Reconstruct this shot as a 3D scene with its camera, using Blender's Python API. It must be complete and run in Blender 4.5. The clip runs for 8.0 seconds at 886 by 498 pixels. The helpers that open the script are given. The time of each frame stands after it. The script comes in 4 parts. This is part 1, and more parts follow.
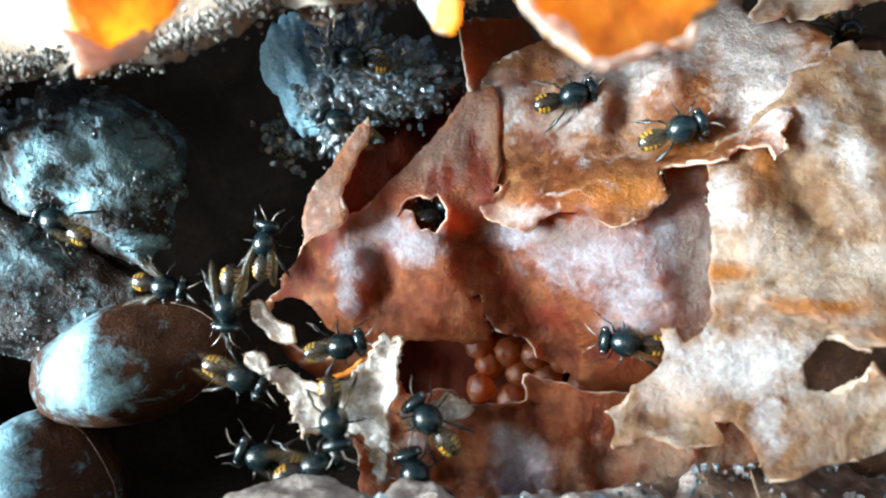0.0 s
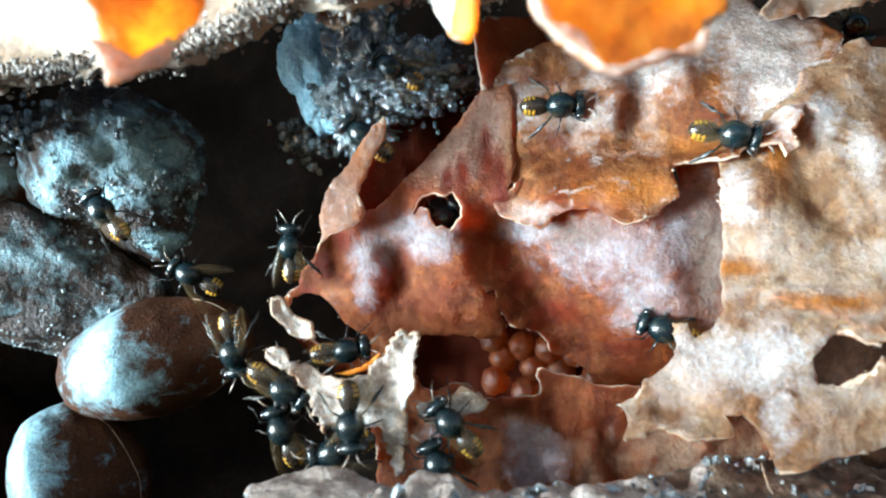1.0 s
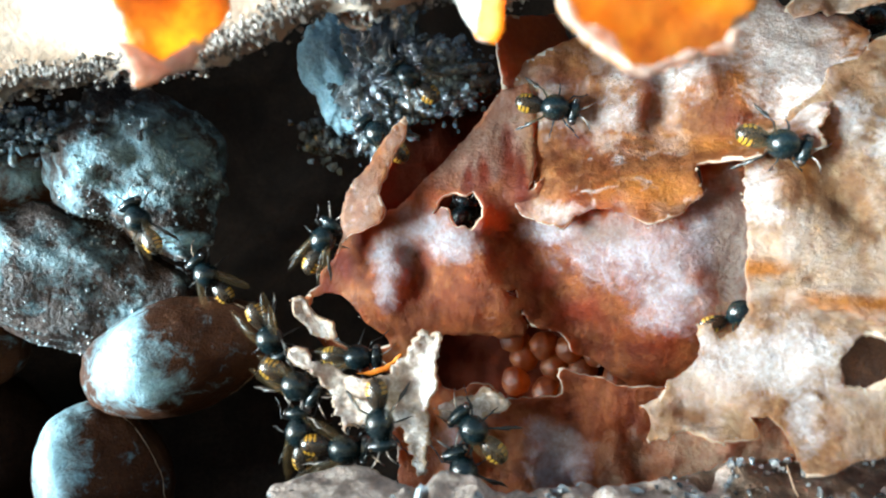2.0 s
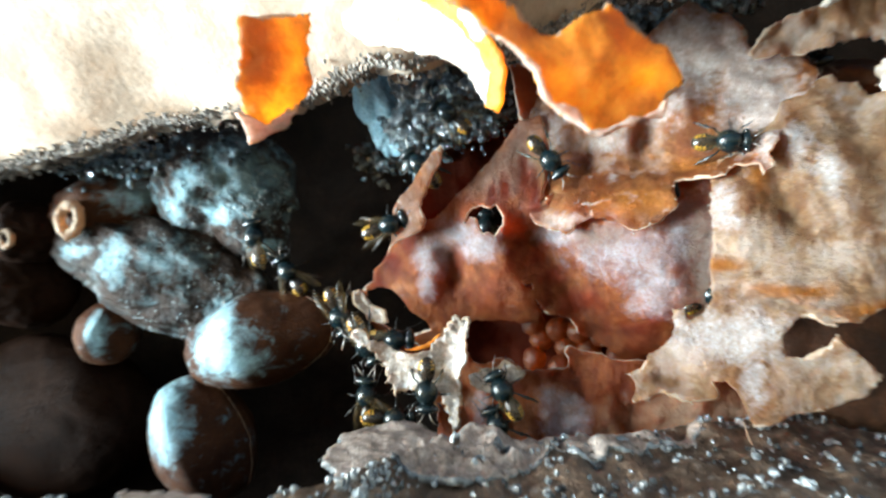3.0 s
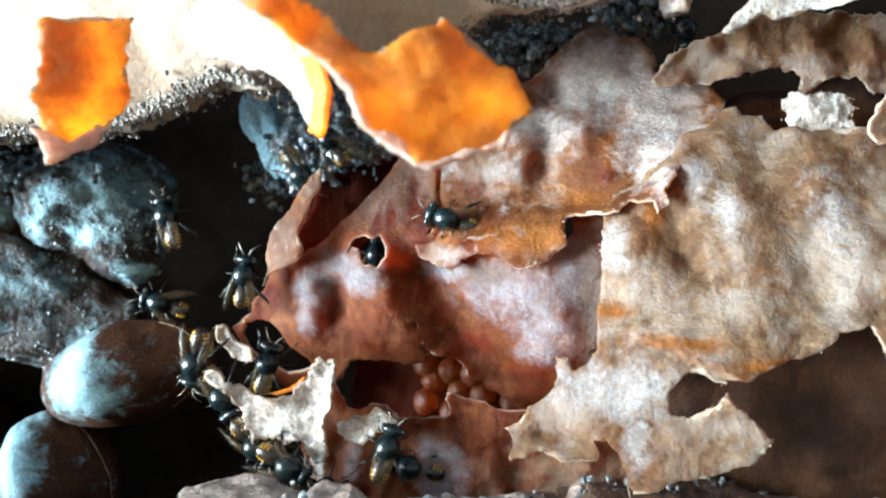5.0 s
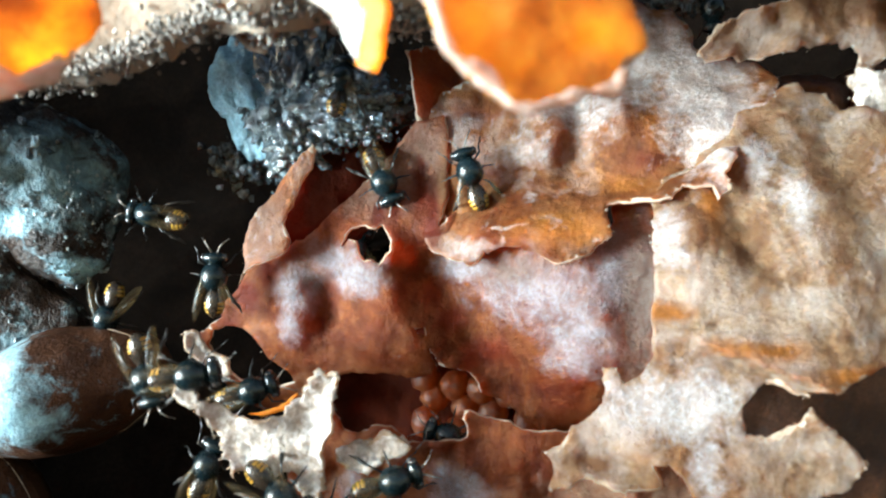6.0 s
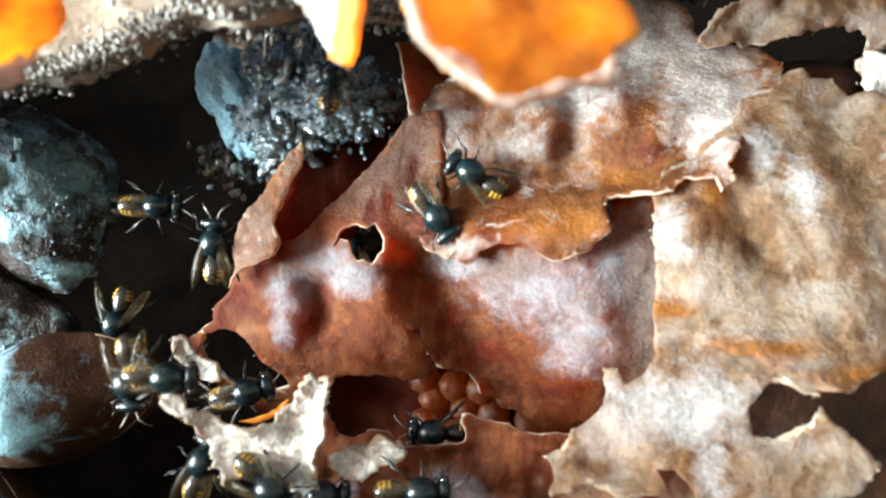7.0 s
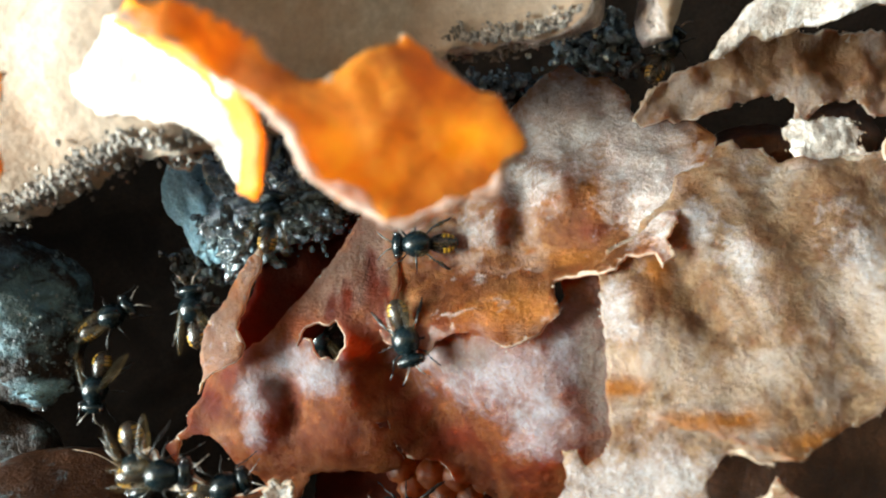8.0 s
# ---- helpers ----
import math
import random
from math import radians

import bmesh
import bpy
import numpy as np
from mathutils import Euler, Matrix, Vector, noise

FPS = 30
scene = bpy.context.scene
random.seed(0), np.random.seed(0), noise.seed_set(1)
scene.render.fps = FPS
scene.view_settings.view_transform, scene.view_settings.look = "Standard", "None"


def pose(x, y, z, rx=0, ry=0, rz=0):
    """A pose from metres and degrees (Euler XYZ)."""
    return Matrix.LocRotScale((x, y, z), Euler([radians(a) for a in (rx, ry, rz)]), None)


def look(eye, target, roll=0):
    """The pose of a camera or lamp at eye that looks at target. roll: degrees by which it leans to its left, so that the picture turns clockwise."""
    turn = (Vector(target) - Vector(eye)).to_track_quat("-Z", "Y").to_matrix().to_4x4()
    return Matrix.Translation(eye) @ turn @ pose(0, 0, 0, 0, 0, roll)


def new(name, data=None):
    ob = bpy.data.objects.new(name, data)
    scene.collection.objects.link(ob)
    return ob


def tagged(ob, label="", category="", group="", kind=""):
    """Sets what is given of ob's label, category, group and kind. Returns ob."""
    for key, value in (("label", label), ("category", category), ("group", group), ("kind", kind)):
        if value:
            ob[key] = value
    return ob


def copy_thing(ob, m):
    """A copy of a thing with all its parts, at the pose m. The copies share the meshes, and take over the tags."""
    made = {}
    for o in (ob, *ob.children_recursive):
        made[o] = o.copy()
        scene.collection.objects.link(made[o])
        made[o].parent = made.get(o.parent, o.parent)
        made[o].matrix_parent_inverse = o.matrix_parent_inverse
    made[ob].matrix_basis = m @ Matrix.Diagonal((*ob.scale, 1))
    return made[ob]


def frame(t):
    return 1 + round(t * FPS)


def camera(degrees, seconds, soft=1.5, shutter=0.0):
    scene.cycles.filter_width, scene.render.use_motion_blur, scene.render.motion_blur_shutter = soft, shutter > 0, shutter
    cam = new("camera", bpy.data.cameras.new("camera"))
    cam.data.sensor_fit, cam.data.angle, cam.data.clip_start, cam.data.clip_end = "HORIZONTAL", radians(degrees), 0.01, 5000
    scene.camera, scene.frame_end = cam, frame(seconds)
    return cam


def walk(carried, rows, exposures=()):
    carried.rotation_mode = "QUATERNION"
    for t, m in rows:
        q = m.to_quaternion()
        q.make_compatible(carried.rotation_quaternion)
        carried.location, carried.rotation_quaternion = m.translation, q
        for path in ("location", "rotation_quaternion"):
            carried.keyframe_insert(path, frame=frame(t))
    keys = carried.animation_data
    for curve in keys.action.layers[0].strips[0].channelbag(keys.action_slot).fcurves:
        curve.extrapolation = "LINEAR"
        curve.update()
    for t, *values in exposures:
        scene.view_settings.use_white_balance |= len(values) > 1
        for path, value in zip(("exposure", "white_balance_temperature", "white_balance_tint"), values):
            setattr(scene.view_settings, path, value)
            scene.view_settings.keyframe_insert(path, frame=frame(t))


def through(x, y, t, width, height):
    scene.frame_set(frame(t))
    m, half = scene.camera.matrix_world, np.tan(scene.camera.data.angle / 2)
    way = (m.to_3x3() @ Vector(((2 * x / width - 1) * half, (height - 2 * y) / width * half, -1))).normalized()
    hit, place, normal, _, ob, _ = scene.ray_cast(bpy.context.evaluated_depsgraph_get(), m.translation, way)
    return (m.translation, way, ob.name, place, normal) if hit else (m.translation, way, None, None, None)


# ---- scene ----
from mathutils import geometry

CM = 0.01  # all plans below are in centimetres from the first eye: x right, y into the nest, z up

# ---------------------------------------------------------------- camera
cam = camera(62.0, 8.0, soft=2.1, shutter=0.4)
cam.data.dof.use_dof, cam.data.dof.focus_distance, cam.data.dof.aperture_fstop = True, 0.074, 36.0
PATH = [
    (0.0, 0.000, 0.000, 0.000, 90.00, 0.00, 0.00),
    (0.5, 0.041, -0.075, 0.087, 89.28, 0.08, 0.73),
    (1.0, -0.025, -0.132, 0.054, 89.31, 0.26, 0.95),
    (1.5, -0.090, -0.074, 0.016, 89.42, 0.24, 1.39),
    (2.8, 0.007, -0.922, 0.202, 88.54, 0.90, 4.56),
    (3.0, 0.145, -1.875, 0.195, 88.74, 0.99, 5.40),
    (3.2, 0.387, -2.859, 0.093, 89.03, 0.71, 6.22),
    (3.3, 0.725, -3.183, 0.055, 88.68, 0.67, 7.12),
    (3.5, 1.136, -3.719, -0.034, 87.85, -0.34, 6.59),
    (3.8, 1.225, -3.380, -0.058, 88.68, -1.11, 6.04),
    (4.0, 1.194, -2.787, -0.007, 88.97, -2.08, 6.01),
    (4.5, 1.204, -1.481, 0.284, 88.83, -1.27, 4.33),
    (4.7, 1.210, -1.203, 0.455, 89.35, -0.87, 4.03),
    (5.8, 0.948, -0.801, 0.100, 91.23, -0.96, 3.24),
    (5.9, 0.482, -0.141, 0.135, 92.32, -1.39, -2.18),
    (6.0, 0.284, 0.128, 0.142, 91.37, -1.24, -2.00),
    (6.5, 0.234, 0.317, 0.230, 90.53, -0.75, -2.06),
    (7.0, 0.419, 0.332, 0.202, 90.76, -0.25, -1.31),
    (7.2, 0.419, 0.332, 0.202, 90.76, -0.25, -1.31),
    (7.3, 0.308, 0.241, 0.674, 88.43, 0.66, -2.56),
    (7.4, 0.482, 0.162, 0.824, 90.40, 2.82, -2.62),
    (7.5, 0.875, 0.115, 0.494, 95.05, 3.54, -0.23),
    (8.0, 0.958, 0.142, 0.423, 95.76, 4.23, 0.05),
]
EXPOSURES = [(0.0, 2.93, 5950, 8), (1.5, 2.98, 6050, 8), (2.8, 2.84, 6350, 9), (3.5, 2.59, 6250, 9), (4.7, 2.76, 5950, 8), (5.8, 2.88, 6300, 9), (6.5, 2.92, 6300, 9), (7.0, 2.93, 6400, 9), (8.0, 2.52, 6900, 10)]
walk(cam, [(t, pose(CM * x, CM * y, CM * z, rx, ry, rz)) for t, x, y, z, rx, ry, rz in PATH], EXPOSURES)

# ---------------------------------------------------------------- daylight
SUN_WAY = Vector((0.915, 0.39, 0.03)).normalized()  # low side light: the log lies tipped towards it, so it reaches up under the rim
world = bpy.data.worlds.new("daylight")
scene.world = world
world.use_nodes = True
wn, wl = world.node_tree.nodes, world.node_tree.links
sky = wn.new("ShaderNodeTexSky")
sky.sky_type, sky.sun_disc = "NISHITA", False
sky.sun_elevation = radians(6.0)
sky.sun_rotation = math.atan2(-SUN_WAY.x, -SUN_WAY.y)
wl.new(sky.outputs[0], wn["Background"].inputs[0])
wn["Background"].inputs[1].default_value = 0.08
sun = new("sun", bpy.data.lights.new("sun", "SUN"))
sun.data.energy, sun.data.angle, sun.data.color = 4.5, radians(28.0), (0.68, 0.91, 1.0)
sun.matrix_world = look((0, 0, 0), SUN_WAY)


# ---------------------------------------------------------------- materials
def material(name, dark, light, rough=0.6, large=150.0, fine=2200.0, bump=0.35, bump_size=0.0003, through=None, amount=0.35,
             clear=0.0, spots=None, spot_size=500.0, metal=0.0, specular=0.5, vary=0.0, coat=0.0, spot_edge=(0.52, 0.66), lean=None, ior=1.5, grit=0.7, patches=(), tinted=False, mottle=0.0, mottle_size=700.0):
    """A surface with stains at a large scale, grain at a fine one and relief; through: the colour of the light that passes it."""
    m = bpy.data.materials.new(name)
    m.use_nodes = True
    n, l = m.node_tree.nodes, m.node_tree.links
    out, b = n["Material Output"], n["Principled BSDF"]
    co = n.new("ShaderNodeTexCoord").outputs["Object"]

    def grain(scale, detail=5.0, roughness=0.6, warp=0.0):
        t = n.new("ShaderNodeTexNoise")
        t.inputs["Scale"].default_value, t.inputs["Detail"].default_value = scale, detail
        t.inputs["Roughness"].default_value, t.inputs["Distortion"].default_value = roughness, warp
        l.new(co, t.inputs["Vector"])
        return t.outputs["Fac"]

    def ramp(fac, lo, hi, a=(0, 0, 0, 1), c=(1, 1, 1, 1)):
        r = n.new("ShaderNodeValToRGB")
        r.color_ramp.elements[0].position, r.color_ramp.elements[1].position = lo, hi
        r.color_ramp.elements[0].color, r.color_ramp.elements[1].color = a, c
        l.new(fac, r.inputs[0])
        return r.outputs[0]

    def blend(fac, a, c, mode="MIX"):
        x = n.new("ShaderNodeMix")
        x.data_type, x.blend_type = "RGBA", mode
        for key, v in ((0, fac), (6, a), (7, c)):
            if isinstance(v, (float, int)):
                x.inputs[key].default_value = v
            elif isinstance(v, tuple):
                x.inputs[key].default_value = v
            else:
                l.new(v, x.inputs[key])
        return x.outputs[2]

    small = grain(fine, 4.0, 0.7)
    base = ramp(grain(large, 6.0, 0.62, 0.6), 0.36, 0.66, (*dark, 1), (*light, 1))
    if mottle:
        base = blend(mottle, base, ramp(grain(mottle_size, 7.0, 0.75, 0.3), 0.40, 0.60, (0.45, 0.40, 0.36, 1), (1.4, 1.42, 1.43, 1)), "MULTIPLY")
    base = blend(grit, base, ramp(small, 0.37, 0.65, (0.45, 0.42, 0.4, 1), (1.3, 1.28, 1.25, 1)), "MULTIPLY")
    if spots:
        where = grain(spot_size, 6.0, 0.7, 0.4)
        if lean:
            dot, add = n.new("ShaderNodeVectorMath"), n.new("ShaderNodeMath")
            dot.operation, dot.inputs[1].default_value = "DOT_PRODUCT", lean
            l.new(co, dot.inputs[0]), l.new(dot.outputs["Value"], add.inputs[0]), l.new(where, add.inputs[1])
            where = add.outputs[0]
        base = blend(ramp(where, *spot_edge), base, (*spots, 1))
    if patches:
        where = n.new("ShaderNodeNewGeometry").outputs["Position"]
        rag = grain(420.0, 6.0, 0.72, 0.5)

    def math_node(op, a, c):
        x = n.new("ShaderNodeMath")
        x.operation = op
        for i, v in enumerate((a, c)):
            if isinstance(v, (float, int)):
                x.inputs[i].default_value = v
            else:
                l.new(v, x.inputs[i])
        return x.outputs[0]

    for colour, ragged, places in patches:  # stains, painted sheen and shade, one colour each: x, z, half width, half height in cm, strength
        field = 0.0
        for px, pz, pw, ph, strength in places:
            off = n.new("ShaderNodeVectorMath")
            off.operation, off.inputs[1].default_value = "SUBTRACT", (px * CM, 0, pz * CM)
            l.new(where, off.inputs[0])
            wide = n.new("ShaderNodeVectorMath")
            wide.operation, wide.inputs[1].default_value = "MULTIPLY", (1 / (pw * CM), 0, 1 / (ph * CM))
            l.new(off.outputs[0], wide.inputs[0])
            far = n.new("ShaderNodeVectorMath")
            far.operation = "LENGTH"
            l.new(wide.outputs[0], far.inputs[0])
            field = math_node("MAXIMUM", field, math_node("MULTIPLY", math_node("SUBTRACT", 1.55, far.outputs["Value"]), strength))
        field = math_node("ADD", field, math_node("MULTIPLY", math_node("SUBTRACT", rag, 0.5), ragged))
        tint = blend(grit, (*colour, 1), ramp(small, 0.34, 0.66, (0.55, 0.53, 0.52, 1), (1.25, 1.25, 1.25, 1)), "MULTIPLY")
        if mottle:
            tint = blend(mottle * 0.7, tint, ramp(grain(mottle_size * 1.3, 7.0, 0.75, 0.3), 0.40, 0.60, (0.55, 0.52, 0.5, 1), (1.3, 1.3, 1.3, 1)), "MULTIPLY")
        base = blend(ramp(field, 0.25, 0.95), base, tint)
    if vary:
        info = n.new("ShaderNodeNewGeometry")
        base = blend(1.0, base, ramp(info.outputs["Random Per Island"], 0.0, 1.0, (1 - vary,) * 3 + (1,), (1 + vary,) * 3 + (1,)), "MULTIPLY")
    l.new(base, b.inputs["Base Color"])
    b.inputs["Metallic"].default_value, b.inputs["Specular IOR Level"].default_value = metal, specular
    b.inputs["IOR"].default_value = ior
    b.inputs["Coat Weight"].default_value, b.inputs["Coat Roughness"].default_value = coat, 0.1
    l.new(ramp(small, 0.2, 0.8, (max(rough - 0.12, 0.03),) * 3 + (1,), (min(rough + 0.12, 1),) * 3 + (1,)), b.inputs["Roughness"])
    bp = n.new("ShaderNodeBump")
    bp.inputs["Strength"].default_value, bp.inputs["Distance"].default_value = bump, bump_size
    l.new(blend(0.5, small, grain(fine * 0.3, 5.0, 0.65)), bp.inputs["Height"])
    l.new(bp.outputs[0], b.inputs["Normal"])
    if through:
        tr = n.new("ShaderNodeBsdfTranslucent")
        l.new(blend(0.6, (*through, 1), ramp(grain(large * 1.6, 5.0, 0.6), 0.3, 0.7, (through[0] * 0.4, through[1] * 0.3, through[2] * 0.3, 1), (*through, 1))), tr.inputs[0])
        if tinted:
            l.new(blend(1.0, base, (1.9, 2.05, 1.6, 1), "MULTIPLY"), tr.inputs[0])
        l.new(bp.outputs[0], tr.inputs["Normal"])
        mx = n.new("ShaderNodeMixShader")
        mx.inputs[0].default_value = amount
        l.new(b.outputs[0], mx.inputs[1]), l.new(tr.outputs[0], mx.inputs[2])
        l.new(mx.outputs[0], out.inputs["Surface"])
        if clear:
            cl, my = n.new("ShaderNodeBsdfTransparent"), n.new("ShaderNodeMixShader")
            my.inputs[0].default_value = clear
            l.new(mx.outputs[0], my.inputs[1]), l.new(cl.outputs[0], my.inputs[2])
            l.new(my.outputs[0], out.inputs["Surface"])
    return m


TAN = material("tan_cerumen", (0.13, 0.066, 0.027), (0.25, 0.175, 0.108), 0.6, mottle=0.8, fine=2500.0, through=(0.9, 0.3, 0.04), amount=0.42, spots=(0.33, 0.29, 0.25), spot_size=130.0, spot_edge=(0.46, 0.70), specular=0.25, bump=1.0, bump_size=0.0005,
               # orange folds, their warm shade painted into the colour
               patches=[((0.24, 0.085, 0.012), 1.6, [(2.78, 0.8, 0.12, 0.34, 0.8), (2.32, -0.2, 0.24, 0.09, 0.9), (3.0, -0.45, 0.55, 0.1, 0.7), (3.6, -0.62, 0.5, 0.09, 0.7), (1.62, -0.6, 0.1, 0.1, 0.6)]),
                        ((0.12, 0.06, 0.025), 2.4, [(3.1, 0.55, 0.35, 0.28, 0.55), (1.75, -1.42, 0.22, 0.08, 0.8), (3.9, 0.9, 0.3, 0.4, 0.5), (3.3, 1.2, 0.25, 0.3, 0.4)]),
                        # whitish areas, with the sheet's lit faces painted in
                        ((0.37, 0.345, 0.33), 2.6, [(2.36, 0.42, 0.2, 0.24, 0.8), (2.3, -0.92, 0.6, 0.26, 0.9), (3.42, 0.75, 0.16, 0.25, 0.6), (2.5, -1.35, 0.12, 0.25, 0.7), (3.2, 1.15, 0.12, 0.2, 0.5), (4.35, 0.75, 0.2, 0.5, 0.5)])])
RED = material("red_cerumen", (0.092, 0.0175, 0.0045), (0.215, 0.075, 0.021), 0.52, mottle=0.8, fine=2500.0, through=(0.88, 0.17, 0.025), amount=0.48, spots=(0.24, 0.13, 0.085), spot_size=150.0, spot_edge=(0.58, 0.76), specular=0.2, bump=1.0, bump_size=0.0005,
               patches=[((0.24, 0.15, 0.095), 1.8, [(2.2, -1.95, 0.75, 0.4, 0.8), (1.2, -2.1, 0.18, 0.4, 0.5)]),
                        ((0.23, 0.14, 0.10), 1.8, [(-0.1, 0.95, 0.42, 0.34, 0.95), (0.3, 1.2, 0.28, 0.45, 0.95), (-0.95, 0.1, 0.2, 0.14, 0.5), (-0.7, 0.3, 0.2, 0.2, 0.6)]),
                        ((0.19, 0.095, 0.045), 1.8, [(0.58, 1.0, 0.14, 0.5, 1.0)]),
                        ((0.075, 0.010, 0.003), 1.3, [(0.42, 0.66, 0.07, 0.36, 0.8), (-0.1, 0.66, 0.07, 0.2, 0.8), (0.3, 1.1, 0.06, 0.16, 0.6)]),
                        # grey sheen of the side light on the bulges, painted in
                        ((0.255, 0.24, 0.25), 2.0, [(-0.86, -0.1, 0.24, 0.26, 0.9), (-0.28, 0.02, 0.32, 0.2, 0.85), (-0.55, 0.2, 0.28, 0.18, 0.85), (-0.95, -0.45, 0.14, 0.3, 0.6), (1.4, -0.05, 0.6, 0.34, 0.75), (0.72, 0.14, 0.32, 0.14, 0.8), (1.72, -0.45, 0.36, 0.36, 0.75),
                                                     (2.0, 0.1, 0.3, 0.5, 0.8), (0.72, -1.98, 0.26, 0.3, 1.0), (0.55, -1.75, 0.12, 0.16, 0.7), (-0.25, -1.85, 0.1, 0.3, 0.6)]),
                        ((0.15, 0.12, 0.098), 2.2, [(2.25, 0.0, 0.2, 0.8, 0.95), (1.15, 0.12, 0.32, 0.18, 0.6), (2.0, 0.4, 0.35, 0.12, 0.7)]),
                        # deep red streaks, with the shade of fold, trough and dent painted in
                        ((0.10, 0.013, 0.003), 1.5, [(-0.98, 0.3, 0.12, 0.12, 0.9), (-1.2, 0.06, 0.13, 0.14, 0.9), (-1.42, -0.2, 0.14, 0.16, 0.9), (-1.62, -0.46, 0.14, 0.14, 0.8), (0.3, 0.9, 0.09, 0.3, 0.8), (0.05, 0.72, 0.08, 0.22, 0.7)]),
                        ((0.135, 0.02, 0.005), 1.5, [(0.45, -0.12, 0.12, 0.16, 0.8), (0.62, -0.36, 0.16, 0.14, 0.9), (0.95, -0.68, 0.26, 0.16, 0.9)]),
                        ((0.12, 0.028, 0.011), 1.4, [(-0.58, -0.2, 0.13, 0.2, 0.9), (-0.15, -0.45, 0.3, 0.12, 0.5)])])
BROWN = material("brown_cerumen", (0.12, 0.055, 0.022), (0.25, 0.155, 0.085), 0.55, mottle=0.8, fine=2500.0, through=(0.9, 0.3, 0.04), amount=0.4, spots=(0.36, 0.31, 0.27), spot_size=105.0, spot_edge=(0.48, 0.68), specular=0.3, bump=1.0, bump_size=0.0005)
PALE = material("pale_torn_edge", (0.24, 0.15, 0.09), (0.50, 0.40, 0.31), 0.8, through=(0.95, 0.55, 0.28), amount=0.3, fine=4000.0)
WHITE = material("pale_waxy_cerumen", (0.40, 0.33, 0.28), (0.72, 0.66, 0.62), 0.6, mottle=0.7, fine=2500.0, through=(0.85, 0.4, 0.2), amount=0.22, spots=(0.78, 0.75, 0.74), spot_size=260.0, bump=1.0, bump_size=0.0006)
AMBER = material("amber_wax", (0.52, 0.17, 0.012), (0.86, 0.44, 0.06), 0.55, through=(1.0, 0.48, 0.02), amount=0.6, tinted=True, grit=0.2, bump=0.7, large=150.0, specular=0.5, spots=(0.34, 0.08, 0.003), spot_size=230.0, spot_edge=(0.55, 0.74),
                 patches=[((0.38, 0.12, 0.015), 1.3, [(0.25, 1.62, 0.28, 0.14, 0.7), (0.85, 1.74, 0.22, 0.1, 0.7), (0.85, 1.08, 0.1, 0.14, 0.4), (-1.98, 1.72, 0.2, 0.4, 1.0)]),
                          ((0.95, 0.50, 0.05), 1.3, [(0.52, 1.3, 0.1, 0.12, 0.7), (1.15, 1.36, 0.2, 0.14, 0.7), (-1.75, 1.2, 0.14, 0.12, 0.8)])])
LIT_BLOOMS = [((0.12, 0.185, 0.21), 3.6, [(-3.35, 0.95, 0.6, 0.55, 0.8), (-4.4, -0.1, 0.5, 0.35, 0.5), (-4.95, 0.75, 0.35, 0.25, 0.6)]),
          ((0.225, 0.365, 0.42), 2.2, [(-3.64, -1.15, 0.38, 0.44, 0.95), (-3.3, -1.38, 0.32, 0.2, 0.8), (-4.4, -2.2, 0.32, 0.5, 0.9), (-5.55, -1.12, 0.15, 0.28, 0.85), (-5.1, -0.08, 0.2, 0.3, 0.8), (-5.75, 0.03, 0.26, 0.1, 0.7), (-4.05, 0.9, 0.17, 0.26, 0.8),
                                     (-3.7, 0.48, 0.2, 0.18, 0.8), (-3.18, 0.05, 0.22, 0.15, 0.85), (-2.88, -0.25, 0.14, 0.09, 0.7), (-4.3, 0.58, 0.2, 0.2, 0.6), (-7.2, -3.0, 0.3, 0.3, 0.5)])]  # pale wax bloom and the pots' sunlit sides, painted as patches
HEM_WAX = material("pale_flap_rim", (0.52, 0.38, 0.30), (0.80, 0.66, 0.58), 0.6, through=(1.0, 0.6, 0.38), amount=0.5, fine=2500.0, bump=0.8)
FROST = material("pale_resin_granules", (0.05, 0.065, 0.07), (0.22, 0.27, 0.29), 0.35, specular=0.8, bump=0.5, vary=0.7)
POT = material("waxy_pot", (0.027, 0.0085, 0.003), (0.064, 0.023, 0.009), 0.55, large=160.0, fine=2600.0, bump=0.9, bump_size=0.0005, specular=0.1, grit=0.5, patches=LIT_BLOOMS)
POT_PALE = material("crusted_pot", (0.010, 0.005, 0.003), (0.03, 0.014, 0.008), 0.45, large=110.0, fine=1300.0, bump=1.0, bump_size=0.0012, specular=0.2, spots=(0.055, 0.062, 0.064), spot_size=380.0, spot_edge=(0.54, 0.70), patches=LIT_BLOOMS)
# darker copy of the pot colour, with the cavity's shade in it
POT_DIM = material("shaded_brown_pot", (0.007, 0.0026, 0.0012), (0.015, 0.0058, 0.0027), 0.65, bump=0.9, bump_size=0.0005, specular=0.04)
DARK = material("dark_resin_wall", (0.009, 0.006, 0.0045), (0.02, 0.013, 0.0095), 0.9, specular=0.05)
WOOD = material("pale_weathered_wood", (0.25, 0.16, 0.10), (0.45, 0.36, 0.285), 0.75, large=60.0, fine=1200.0, spots=(0.31, 0.18, 0.105), spot_size=75.0, spot_edge=(0.50, 0.76), bump=0.6, bump_size=0.0005, grit=0.35)
CRUST = material("grey_resin_crust", (0.30, 0.235, 0.205), (0.50, 0.415, 0.375), 0.5, large=220.0, fine=1800.0, bump=1.0, bump_size=0.0007, spots=(0.07, 0.05, 0.042), spot_size=800.0, spot_edge=(0.60, 0.66), mottle=0.5)
